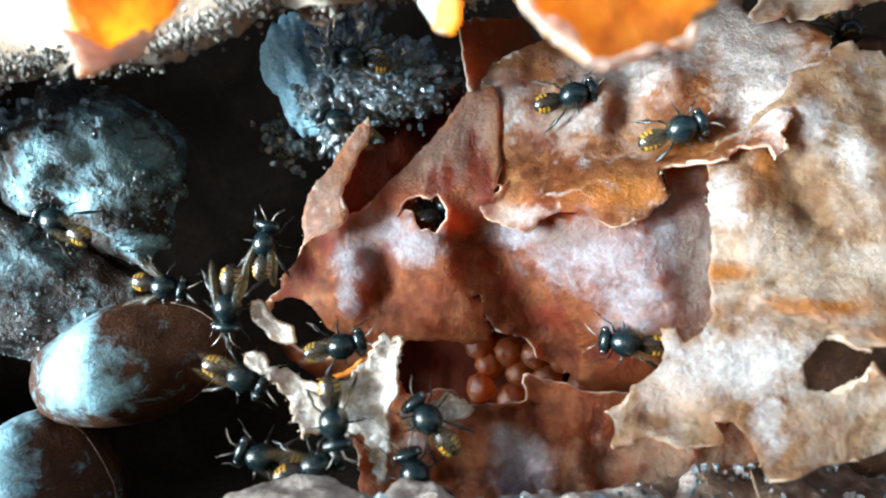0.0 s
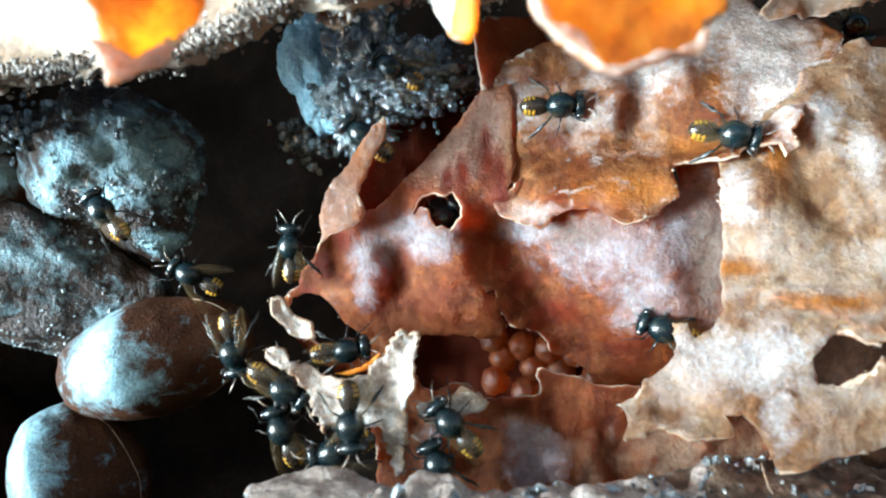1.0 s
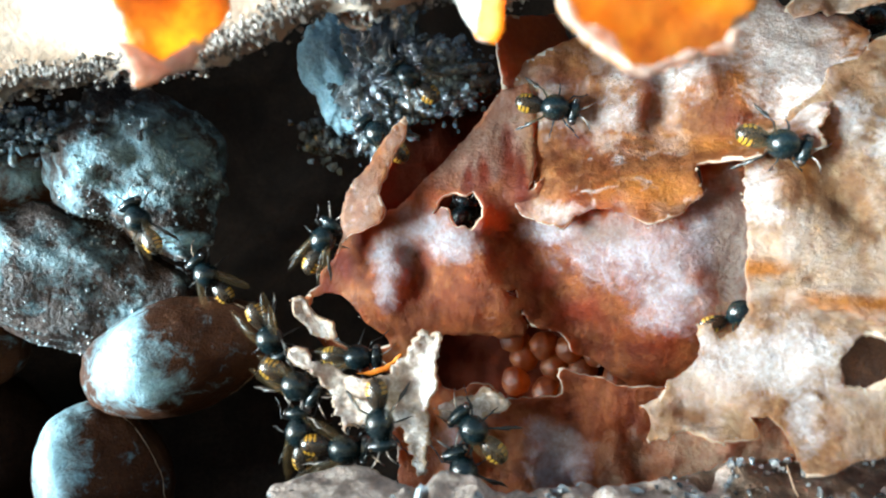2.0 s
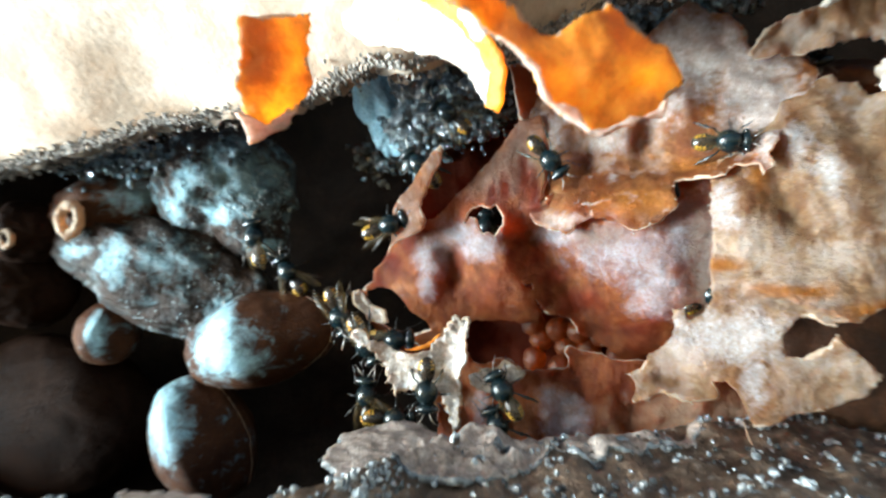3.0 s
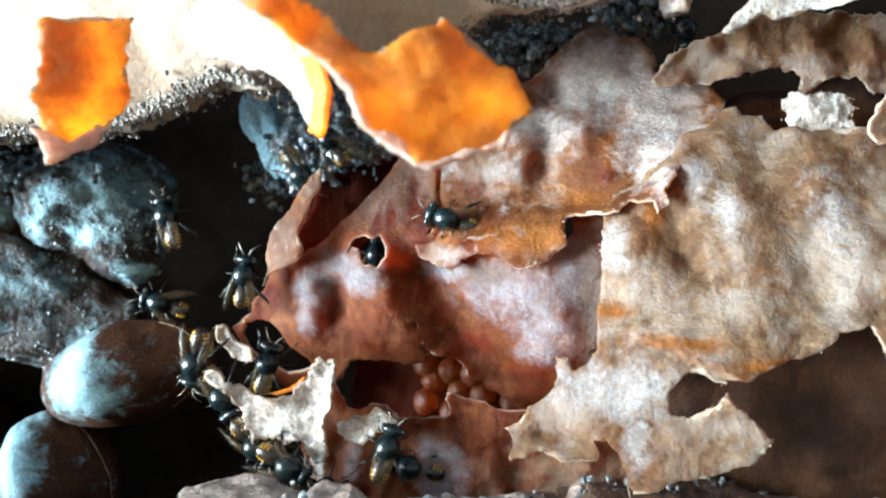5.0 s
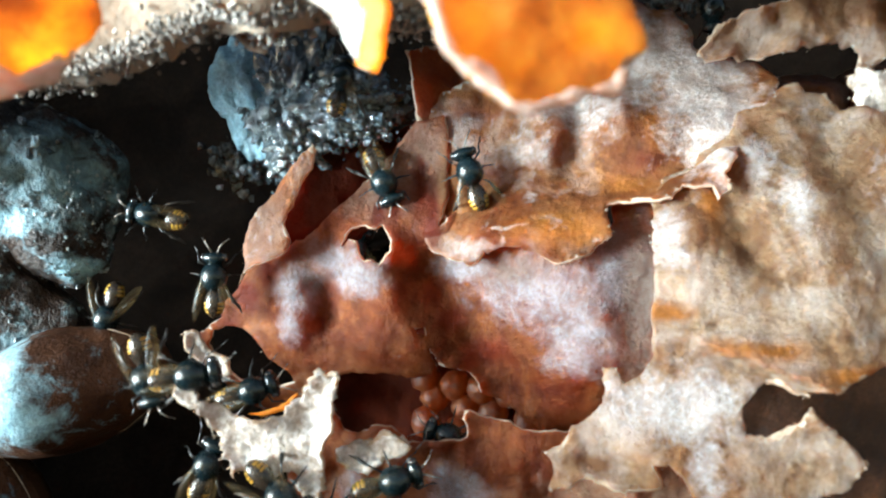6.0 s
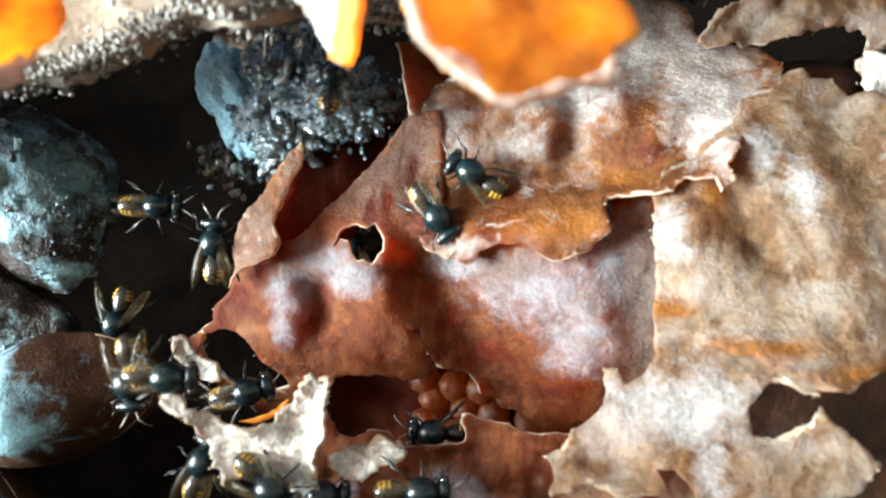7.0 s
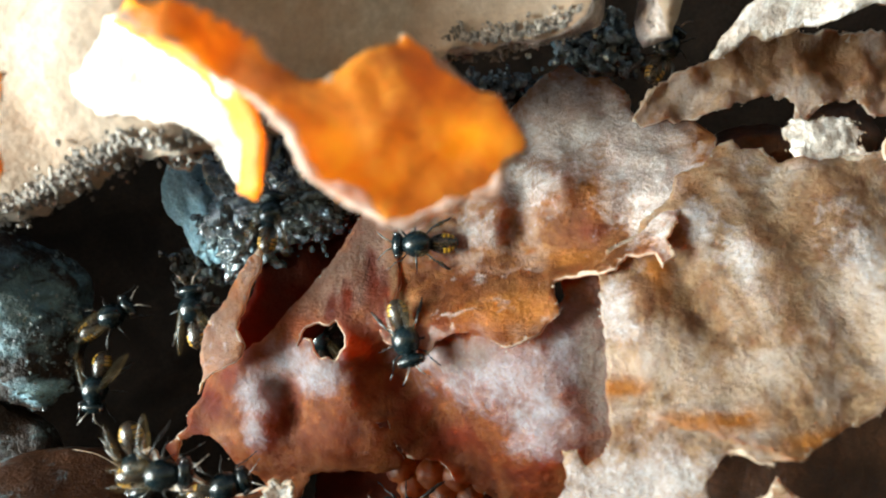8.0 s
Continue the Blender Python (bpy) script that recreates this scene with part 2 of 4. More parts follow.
SOIL = material("dark_debris", (0.065, 0.038, 0.023), (0.24, 0.16, 0.112), 0.45, large=140.0, fine=1300.0, bump=1.0, bump_size=0.001, spots=(0.30, 0.27, 0.25), spot_size=500.0, spot_edge=(0.58, 0.7), mottle=0.8, mottle_size=500.0)
RESIN = material("black_resin", (0.012, 0.019, 0.025), (0.13, 0.19, 0.225), 0.18, specular=0.9, bump=1.0, bump_size=0.0006, vary=0.85, coat=0.8)
CRUMB = material("resin_crumb", (0.032, 0.035, 0.04), (0.38, 0.405, 0.43), 0.22, specular=1.0, bump=0.7, vary=0.9)
BROOD = material("orange_brood_cell", (0.035, 0.006, 0.001), (0.085, 0.024, 0.004), 0.5, large=300.0, through=(0.8, 0.24, 0.03), amount=0.4, bump=0.6, mottle=0.5, specular=0.3)
# bluish sheen of the lit resin, given as a base colour
SHEEN = material("bluish_resin_sheen", (0.18, 0.34, 0.42), (0.42, 0.63, 0.72), 0.45, bump=1.0, bump_size=0.001, large=300.0, grit=0.6)
AGED = material("red_to_tan_cerumen", (0.10, 0.026, 0.005), (0.22, 0.095, 0.032), 0.55, mottle=0.8, fine=2500.0, through=(0.95, 0.26, 0.03), amount=0.45, spots=(0.33, 0.26, 0.21), spot_size=120.0, spot_edge=(0.52, 0.72), specular=0.2, bump=1.0, bump_size=0.0005,
                patches=[((0.15, 0.09, 0.06), 2.0, [(-1.2, 0.45, 0.25, 0.5, 0.8)]),
                         ((0.085, 0.014, 0.004), 1.2, [(0.42, 0.62, 0.1, 0.42, 0.75), (1.0, 1.05, 0.16, 0.12, 0.6), (-0.08, 0.66, 0.09, 0.25, 0.8), (0.75, 1.62, 0.3, 0.18, 0.7), (1.5, 1.75, 0.3, 0.15, 0.6), (2.3, 1.15, 0.2, 0.12, 0.6)]),
                         ((0.29, 0.105, 0.018), 1.6, [(1.55, 0.48, 0.45, 0.2, 0.8), (2.45, 1.5, 0.14, 0.3, 0.7), (2.1, 0.92, 0.3, 0.1, 0.6)]),
                         # pale bloom, with lit patches of the sheet painted in
                         ((0.31, 0.27, 0.24), 3.0, [(0.62, 1.4, 0.24, 0.3, 0.65), (1.3, 1.22, 0.3, 0.2, 0.65), (1.95, 1.6, 0.25, 0.25, 0.5), (0.0, 0.95, 0.2, 0.14, 0.4), (0.75, 0.3, 0.22, 0.1, 0.8)]),
                         # pale tan right side; the top is brightened for sun it misses
                         ((0.53, 0.475, 0.43), 2.6, [(2.95, 1.75, 0.45, 0.8, 0.9), (2.35, 2.35, 0.65, 0.6, 0.95), (1.75, 1.75, 0.5, 0.3, 0.7)])])
GRIT = material("grey_brown_grit", (0.09, 0.07, 0.056), (0.29, 0.25, 0.22), 0.65, specular=0.4, bump=0.8, vary=0.6)
TAR = material("wet_black_resin", (0.008, 0.011, 0.013), (0.10, 0.13, 0.145), 0.16, specular=1.0, fine=1100.0, bump=1.0, bump_size=0.0012, coat=1.0)
# red cerumen darkened to hold the shade of cleft and brood gap
DEEP = material("shaded_red_cerumen", (0.018, 0.003, 0.001), (0.05, 0.008, 0.002), 0.7, through=(0.6, 0.07, 0.008), amount=0.4, specular=0.05, bump=0.8, bump_size=0.0004)
# brown cerumen with the shade it lies in put into the colour
SHADE = material("shaded_brown_cerumen", (0.024, 0.008, 0.003), (0.062, 0.025, 0.011), 0.5, through=(0.5, 0.12, 0.02), amount=0.08, bump=0.8, bump_size=0.0004, specular=0.25, mottle=0.5)
SHELL = material("black_chitin", (0.0015, 0.0042, 0.005), (0.006, 0.0135, 0.016), 0.24, specular=0.35, fine=5000.0, bump=0.5, bump_size=0.0001)
BELLY = material("brown_black_chitin", (0.008, 0.0055, 0.004), (0.032, 0.019, 0.010), 0.28, specular=0.4, bump=0.3)
YELLOW = material("yellow_band", (0.19, 0.085, 0.004), (0.33, 0.175, 0.012), 0.4, bump=0.1)
LEG = material("dark_leg", (0.008, 0.007, 0.006), (0.03, 0.022, 0.017), 0.45, specular=0.5, bump=0.1)
EYE = material("dark_eye", (0.015, 0.012, 0.012), (0.03, 0.025, 0.022), 0.12, specular=0.8, bump=0.05)
FEELER = material("pale_feeler", (0.1, 0.07, 0.05), (0.4, 0.33, 0.28), 0.3, specular=0.8, bump=0.1)
WING = material("amber_wing", (0.14, 0.085, 0.035), (0.26, 0.17, 0.08), 0.22, through=(0.8, 0.48, 0.18), amount=0.35, large=150.0, bump=0.3, specular=0.8, clear=0.91)


# ---------------------------------------------------------------- mesh helpers
def wave(x, y, z=0.0, octaves=3):
    """Fractal noise about -1 to 1."""
    return noise.fractal(Vector((x, y, z)), 1.0, 2.0, octaves)


def mesh_of(name, verts, faces, mats, slots=None, smooth=True):
    """An object of that mesh; verts in cm; its origin lies at their middle."""
    v = np.asarray(verts, float) * CM
    mid = (v.min(0) + v.max(0)) / 2
    me = bpy.data.meshes.new(name)
    me.from_pydata((v - mid).tolist(), [], faces)
    for m in mats:
        me.materials.append(m)
    if slots is not None:
        me.polygons.foreach_set("material_index", slots)
    me.polygons.foreach_set("use_smooth", [smooth] * len(me.polygons))
    me.update()
    ob = new(name, me)
    ob.location = mid
    return ob


def under(ob, parent):
    """Makes ob a part of parent, where it is."""
    ob.parent = parent
    ob.location = Vector(ob.location) - (Vector(parent.location) if parent.parent is None else Vector(parent.location) + Vector(parent.parent.location))
    return ob


def inside(px, pz, poly):
    x0, z0 = poly[:, 0], poly[:, 1]
    x1, z1 = np.roll(x0, -1), np.roll(z0, -1)
    c = np.zeros(len(px), bool)
    for a, b, d, e in zip(x0, z0, x1, z1):
        if b != e:
            c ^= ((b > pz) != (e > pz)) & (px < (d - a) * (pz - b) / (e - b) + a)
    return c


def torn(points, step, jag, seed):
    """A closed outline with a torn, uneven edge."""
    out = []
    for i, (ax, az) in enumerate(points):
        bx, bz = points[(i + 1) % len(points)]
        L = math.hypot(bx - ax, bz - az)
        k = max(1, round(L / step))
        nx, nz = -(bz - az) / max(L, 1e-6), (bx - ax) / max(L, 1e-6)
        for j in range(k):
            x, z = ax + (bx - ax) * j / k, az + (bz - az) * j / k
            d = jag * (wave(x * 4, z * 4, seed, 4) + 0.6 * wave(x * 17, z * 17, seed + 9, 2))
            out.append((x + nx * d, z + nz * d))
    return np.array(out)


def edge_distance(p, outlines):
    d = np.full(len(p), 1e9)
    for o in outlines:
        a, b = o, np.roll(o, -1, 0)
        for s in range(0, len(a), 64):
            A, B = a[s:s + 64], b[s:s + 64]
            e = B - A
            q = p[:, None] - A[None]
            t = np.clip((q * e).sum(-1) / np.maximum((e * e).sum(-1), 1e-12), 0, 1)
            d = np.minimum(d, np.hypot(*np.moveaxis(q - t[..., None] * e, -1, 0)).min(1))
    return d


def sheet(name, points, depth, mat, holes=(), cell=0.06, jag=0.03, thick=0.03, relief=0.05, size=1.6, curl=0.1, seed=0.0, flat=False, edge=None, lumps=(), fringe=0.0, crumble=0.12):
    """A thin torn sheet: its outline in x and z (flat: x and y), its depth y (flat: height z) as a function, with dents, a curled rim and a thickness."""
    rings = [torn(points, cell * 0.8, jag, seed)] + [torn(h, cell * 0.7, jag * 0.7, seed + 3) for h in holes]
    lo, hi = rings[0].min(0), rings[0].max(0)
    gx, gz = np.meshgrid(np.arange(lo[0], hi[0], cell), np.arange(lo[1], hi[1], cell * 0.87))
    gx = gx + (np.arange(gx.shape[0]) % 2)[:, None] * cell / 2
    rng = np.random.default_rng(int(seed * 7) + 5)
    g = np.stack([gx.ravel(), gz.ravel()], 1) + rng.normal(0, cell * 0.12, (gx.size, 2))
    keep = inside(g[:, 0], g[:, 1], rings[0])
    for h in rings[1:]:
        keep &= ~inside(g[:, 0], g[:, 1], h)
    g = g[keep]
    g = g[edge_distance(g, rings) > cell * 0.45]
    pts, edges = [], []
    for r in rings:
        k = len(pts)
        pts += [Vector(p) for p in r]
        edges += [(k + i, k + (i + 1) % len(r)) for i in range(len(r))]
    pts += [Vector(p) for p in g]
    v2, _, tris, *_ = geometry.delaunay_2d_cdt(pts, edges, [], 0, 1e-6)
    v2 = np.array([(p.x, p.y) for p in v2])
    tris = np.array([t for t in tris if len(t) == 3])
    c = v2[tris].mean(1)
    ok = inside(c[:, 0], c[:, 1], rings[0])
    for h in rings[1:]:
        ok &= ~inside(c[:, 0], c[:, 1], h)
    tris = tris[ok]
    used, inv = np.unique(tris, return_inverse=True)
    v2, tris = v2[used], inv.reshape(-1, 3)
    rim = edge_distance(v2, rings)

    def height(p):
        h = np.array([depth(x, z) for x, z in p])
        h = h + np.array([relief * wave(x * size, z * size, seed + 20, 4) + relief * 0.14 * wave(x * size * 4, z * size * 4, seed + 40, 3) for x, z in p])
        for lx, lz, lr, lh in lumps:  # dents (+) and bulges (-)
            h = h + lh * np.exp(-((p[:, 0] - lx) ** 2 + (p[:, 1] - lz) ** 2) / lr ** 2)
        return h

    y = height(v2) - curl * np.exp(-rim / 0.16) * np.array([0.5 + wave(x * 1.3, z * 1.3, seed + 60, 2) for x, z in v2])
    p = np.stack([v2[:, 0], v2[:, 1], y] if flat else [v2[:, 0], y, v2[:, 1]], 1)
    fn = np.cross(p[tris[:, 1]] - p[tris[:, 0]], p[tris[:, 2]] - p[tris[:, 0]])
    vn = np.zeros_like(p)
    for k in range(3):
        np.add.at(vn, tris[:, k], fn)
    vn /= np.maximum(np.linalg.norm(vn, axis=1), 1e-12)[:, None]
    face = 2 if flat else 1
    if np.mean(vn[:, face]) * (1 if flat else -1) < 0:
        tris, vn = tris[:, ::-1], -vn
    n = len(p)
    back = p - vn * thick
    count = {}
    for a, b, d in tris:
        for e in ((a, b), (b, d), (d, a)):
            count[e] = 1
    ring = [e for e in count if (e[1], e[0]) not in count]
    faces = tris.tolist() + (tris[:, ::-1] + n).tolist() + [(b, a, a + n, b + n) for a, b in ring]
    top = np.concatenate([p, back])
    if edge and crumble:
        base, bf = ball(5, 3)
        bits, at = [top], 2 * n
        for a, _ in ring:
            for _ in range(2):
                if rng.uniform() < crumble:
                    r = rng.uniform(0.003, 0.011) * (1.6 if rng.uniform() < 0.1 else 1)
                    bits.append(base * rng.uniform(0.5, 1.3, (len(base), 1)) * r + p[a] - vn[a] * rng.uniform(0, thick) + rng.normal(0, 0.012, 3))
                    faces += [tuple(i + at for i in q) for q in bf]
                    at += len(base)
        top = np.concatenate(bits)
    if edge and fringe:  # the bruised pale hem comes and goes along the tear
        mid = v2[tris].mean(1)
        hem = fringe * np.array([max(0.0, 0.7 + 2.2 * wave(x * 2.5, z * 2.5, seed + 80, 3)) for x, z in mid])
        near = (rim[tris].max(1) < hem).astype(int).tolist()
    else:
        near = [0] * len(tris)
    slots = near + near + [1 if edge else 0] * (len(faces) - 2 * len(tris))
    return mesh_of(name, top, faces, [mat] + ([edge] if edge else []), slots)


def ball(n=12, rings=8):
    """Vertices and faces of a unit ball."""
    v = [(0, 0, 1)]
    for i in range(1, rings):
        a = math.pi * i / rings
        v += [(math.sin(a) * math.cos(2 * math.pi * j / n), math.sin(a) * math.sin(2 * math.pi * j / n), math.cos(a)) for j in range(n)]
    v.append((0, 0, -1))
    f = [(0, 1 + j, 1 + (j + 1) % n) for j in range(n)]
    for i in range(rings - 2):
        k = 1 + i * n
        f += [(k + j, k + n + j, k + n + (j + 1) % n, k + (j + 1) % n) for j in range(n)]
    k = 1 + (rings - 2) * n
    f += [(k + j, len(v) - 1, k + (j + 1) % n) for j in range(n)]
    return np.array(v, float), f


def blob(name, centre, radii, mat, rough=0.08, size=1.5, seed=0.0, n=48, rings=32, turn=0.0, keel=0.0):
    """A rounded lump with uneven skin."""
    v, f = ball(n, rings)
    if keel:  # the front drawn out into a blunt upright keel
        r = np.sqrt(np.maximum(0, 1 - v[:, 2] ** 2))
        w = -np.maximum(0, r - np.sqrt((v[:, 0] + 0.15 * r) ** 2 + 0.02 * r * r) / 1.15)
        v[:, 1] = np.where(v[:, 1] < 0, v[:, 1] * (1 - keel) + w * keel, v[:, 1])
    d = np.array([1 + rough * wave(p[0] * size + seed, p[1] * size, p[2] * size, 3) + rough * 0.2 * wave(p[0] * size * 5, p[1] * size * 5 + seed, p[2] * size * 5, 2) for p in v])
    v = v * d[:, None] * np.array(radii)
    c, s = math.cos(radians(turn)), math.sin(radians(turn))
    v = np.stack([v[:, 0] * c - v[:, 2] * s, v[:, 1], v[:, 0] * s + v[:, 2] * c], 1)
    return mesh_of(name, v + np.array(centre), f, [mat])


def tube(points, radii, n=6):
    """A tapered round limb along points."""
    V, F = [], []
    pts = [Vector(p) for p in points]
    for i, p in enumerate(pts):
        d = (pts[min(i + 1, len(pts) - 1)] - pts[max(i - 1, 0)]).normalized()
        s = d.orthogonal().normalized()
        u = d.cross(s)
        V += [tuple(p + radii[i] * (math.cos(2 * math.pi * k / n) * s + math.sin(2 * math.pi * k / n) * u)) for k in range(n)]
    for i in range(len(pts) - 1):
        F += [(i * n + k, i * n + (k + 1) % n, (i + 1) * n + (k + 1) % n, (i + 1) * n + k) for k in range(n)]
    F += [tuple(range(n))[::-1], tuple((len(pts) - 1) * n + k for k in range(n))]
    return V, F


def crumbs(name, places, sizes, mat, seed=0, smooth=False):
    """Many small angular grains in one mesh."""
    base, f = ball(8, 6) if smooth else ball(6, 4)
    rng = np.random.default_rng(seed)
    V, F, k = [], [], 0
    for p, s in zip(places, sizes):
        v = base * rng.uniform(0.55, 1.25, (len(base), 1)) * rng.uniform(0.6, 1.3, 3) * s
        a = rng.uniform(0, 6.28)
        v = np.stack([v[:, 0] * math.cos(a) - v[:, 1] * math.sin(a), v[:, 0] * math.sin(a) + v[:, 1] * math.cos(a), v[:, 2]], 1)
        V.append(v + p)
        F += [tuple(i + k for i in q) for q in f]
        k += len(v)
    return mesh_of(name, np.concatenate(V), F, [mat], smooth=smooth)


# ---------------------------------------------------------------- the nest's setting: cavity, floor and wooden rim
def cavity():
    """The hollow log behind the nest: a dark rough shell, open to the front."""
    V, F, nu, nv = [], [], 60, 30
    for i in range(nu + 1):
        a = math.pi * 2 * i / nu
        for j in range(nv + 1):
            b = math.pi / 2 * j / nv
            r = 1 + 0.05 * wave(math.cos(a) * 3, math.sin(a) * 3, b * 4)
            V.append((11.5 * math.cos(a) * math.cos(b) * r, 6.8 + 4.6 * math.sin(b) * r, 0.6 + 6.2 * math.sin(a) * math.cos(b) * r))
    for i in range(nu):
        for j in range(nv):
            k = i * (nv + 1) + j
            F.append((k, k + 1, k + nv + 2, k + nv + 1))
    return tagged(mesh_of("wall_cavity", V, F, [DARK]), "dark resin-lined inside of the hollow log", "wall", kind="structure")


def floor_back(x):
    """How far back the lower edge of the log's opening reaches."""
    return float(np.interp(x, (-12, -2.2, -1.2, -0.4, 1.0, 2.4, 3.4, 5.0, 12), (3.6, 3.6, 4.6, 5.6, 5.9, 6.5, 7.2, 8.2, 9.0)))


def floor_height(x, y):
    h = -2.16 + 0.12 * wave(x * 0.5, y * 0.5, 3.0, 3) + 0.13 * wave(x * 2.2, y * 2.2, 5.0, 4) + 0.045 * wave(x * 9, y * 9, 8.0, 3)
    h += 0.22 * math.exp(-((y - floor_back(x)) / 0.7) ** 2) - 0.35 * math.exp(-((x + 0.55) / 0.5) ** 2 - ((y - 3.2) / 0.9) ** 2)
    h -= 0.06 * max(0.0, 2.5 - y) ** 2
    over = y - floor_back(x)
    return h - (9.0 * over * over + 0.8 * over if over > 0 else 0)


def ground():
    nx, ny = 230, 120
    X, Y = np.linspace(-11, 11, nx), np.linspace(-6.0, 9.5, ny)
    V = [(x, y, max(floor_height(x, y), -5.4)) for x in X for y in Y]
    F = [(i * ny + j, (i + 1) * ny + j, (i + 1) * ny + j + 1, i * ny + j + 1) for i in range(nx - 1) for j in range(ny - 1)]
    return tagged(mesh_of("floor", V, F, [SOIL]), "dark gritty lower wood of the opened log", "floor", kind="structure")


cavity()
ground()

PLATE = [(-6.5, 2.0), (-4.3, 2.9), (-3.4, 3.2), (-3.2, 3.8), (-3.3, 4.3), (-2.6, 4.25), (-2.0, 3.9), (-1.72, 4.3), (-1.3, 3.75), (-0.95, 3.5), (-1.0, 2.8), (-1.1, 2.1), (-1.05, 1.65),
         (-1.5, 1.75), (-1.75, 1.3), (-2.15, 1.5), (-2.4, 1.1), (-3.2, 1.4), (-6.5, 0.6)]
PLATE_HOLE = [(-1.74, 2.84), (-1.76, 3.18), (-1.54, 3.25), (-1.48, 3.38), (-1.34, 2.9), (-1.3, 2.53), (-1.45, 2.5), (-1.44, 2.28), (-1.6, 2.4)]
tagged(sheet("resin_crust", PLATE, lambda x, y: -1.98 + 0.02 * x, CRUST, [PLATE_HOLE, [(-2.75, 2.2), (-2.6, 2.6), (-2.35, 2.5), (-2.4, 2.0)]], cell=0.05, jag=0.11, thick=0.06, relief=0.04, size=1.4, curl=-0.02,
             seed=31.0, flat=True, edge=CRUMB, crumble=0.5), "grey brittle resin crust plate with a ragged hole", "resin crust", kind="structure")
HUMP = [(-1.45, 4.6), (-1.75, 5.2), (-1.7, 5.8), (-1.3, 6.2), (-0.7, 6.1), (-0.3, 5.75), (0.3, 5.8), (0.9, 5.9), (1.5, 6.0), (2.1, 6.15), (2.0, 5.85), (1.4, 5.6), (0.9, 5.35), (0.5, 5.45), (0.1, 4.95), (-0.4, 4.6), (-0.8, 4.75), (-1.1, 4.95)]
PITS = [[(-0.62, 5.35), (-0.55, 5.5), (-0.4, 5.48), (-0.42, 5.32)], [(-0.1, 5.3), (-0.05, 5.42), (0.1, 5.4), (0.06, 5.25)], [(-0.3, 5.05), (-0.22, 5.2), (-0.08, 5.12), (-0.14, 5.0)], [(0.55, 5.65), (0.62, 5.74), (0.74, 5.7), (0.68, 5.6)], [(1.15, 5.72), (1.2, 5.8), (1.32, 5.8), (1.28, 5.7)]]
tagged(sheet("resin_crust", HUMP, lambda x, y: max(-1.93 - 0.25 * (x + 1.2) ** 2 - 0.12 * max(0, 5.6 - y), floor_height(x, y) + 0.06 - 0.045 * min(max(x + 0.5, 0.0), 1.0)), CRUST, PITS, cell=0.05, jag=0.07, thick=0.07, relief=0.05, size=2.5, curl=-0.05, seed=33.0, flat=True, edge=CRUMB, crumble=0.35),
       "grey arched resin crust at the cavity's mouth", "resin crust", kind="structure")

# the upper lip of the opening: pale wood with a dark crusty lower edge
RIM = [(-11.0, 0.3), (-9.5, 0.56), (-6.7, 0.85), (-5.6, 1.02), (-4.6, 1.18), (-3.7, 1.38), (-2.84, 1.42), (-2.27, 1.45), (-1.76, 1.61), (-1.2, 1.79), (-0.85, 1.75), (-0.46, 1.93), (0.23, 2.0),
       (0.8, 2.35), (1.2, 2.68), (1.42, 2.63), (1.68, 2.64), (1.94, 2.66), (2.27, 2.76), (2.36, 2.95), (2.61, 3.05), (2.88, 2.92), (2.96, 2.66), (3.03, 2.62), (3.05, 2.8), (3.2, 3.05), (3.7, 3.5), (8.0, 4.0), (8.0, 6.0), (-11.0, 6.0)]


def rim_depth(x, z):
    left = 5.55 - 0.75 * (z - 1.4) - 0.1 * (x + 1)
    right = 6.1 - 0.35 * (z - 2.4) - 0.1 * (x - 0.9)
    k = min(max((x + 0.9) / 1.8, 0), 1)
    return max(left * (1 - k) + right * k, 2.2)


tagged(sheet("wall_rim", RIM, rim_depth, WOOD, cell=0.13, jag=0.05, thick=0.34, relief=0.10, size=1.0, curl=-0.25, seed=41.0, edge=CRUST),
       "pale sunlit wooden rim over the opening", "wall", kind="structure")


def rim_edge():
    """Grey-brown resin grit along the underside of the rim."""
    rng = np.random.default_rng(5)
    P, S = [], []
    line = RIM[1:20]
    for (ax, az), (bx, bz) in zip(line[:-1], line[1:]):
        L = math.hypot(bx - ax, bz - az)
        for _ in range(int(L * 620)):
            u, k = rng.uniform(0, 1), rng.uniform(0, 1)
            x, z = ax + (bx - ax) * u, az + (bz - az) * u
            d = abs(rng.normal(0, 0.11))
            if k < 0.5:  # on the face above the edge
                z += 0.03 + abs(rng.normal(0, 0.05))
                P.append((x + rng.normal(0, 0.03), rim_depth(x, z) - 0.01, z))
            else:
                P.append((x + rng.normal(0, 0.03), rim_depth(x, z) + 0.1 + d * 1.1, z + 0.06 - d * 0.1 + rng.normal(0, 0.03)))
            S.append(rng.uniform(0.008, 0.03))
    return tagged(crumbs("resin_grains", P, S, GRIT, 6), "grey-brown resin grit crusted under the wooden rim", "resin", kind="stuff")


rim_edge()


# ---------------------------------------------------------------- the nest's wrapping: torn cerumen sheets
def ridge(x, z, ax, az, bx, bz, width):
    """1 on the line from a to b, falling off to its sides."""
    k = min(max(((x - ax) * (bx - ax) + (z - az) * (bz - az)) / ((bx - ax) ** 2 + (bz - az) ** 2), 0), 1)
    return math.exp(-((x - ax - k * (bx - ax)) ** 2 + (z - az - k * (bz - az)) ** 2) / width ** 2)


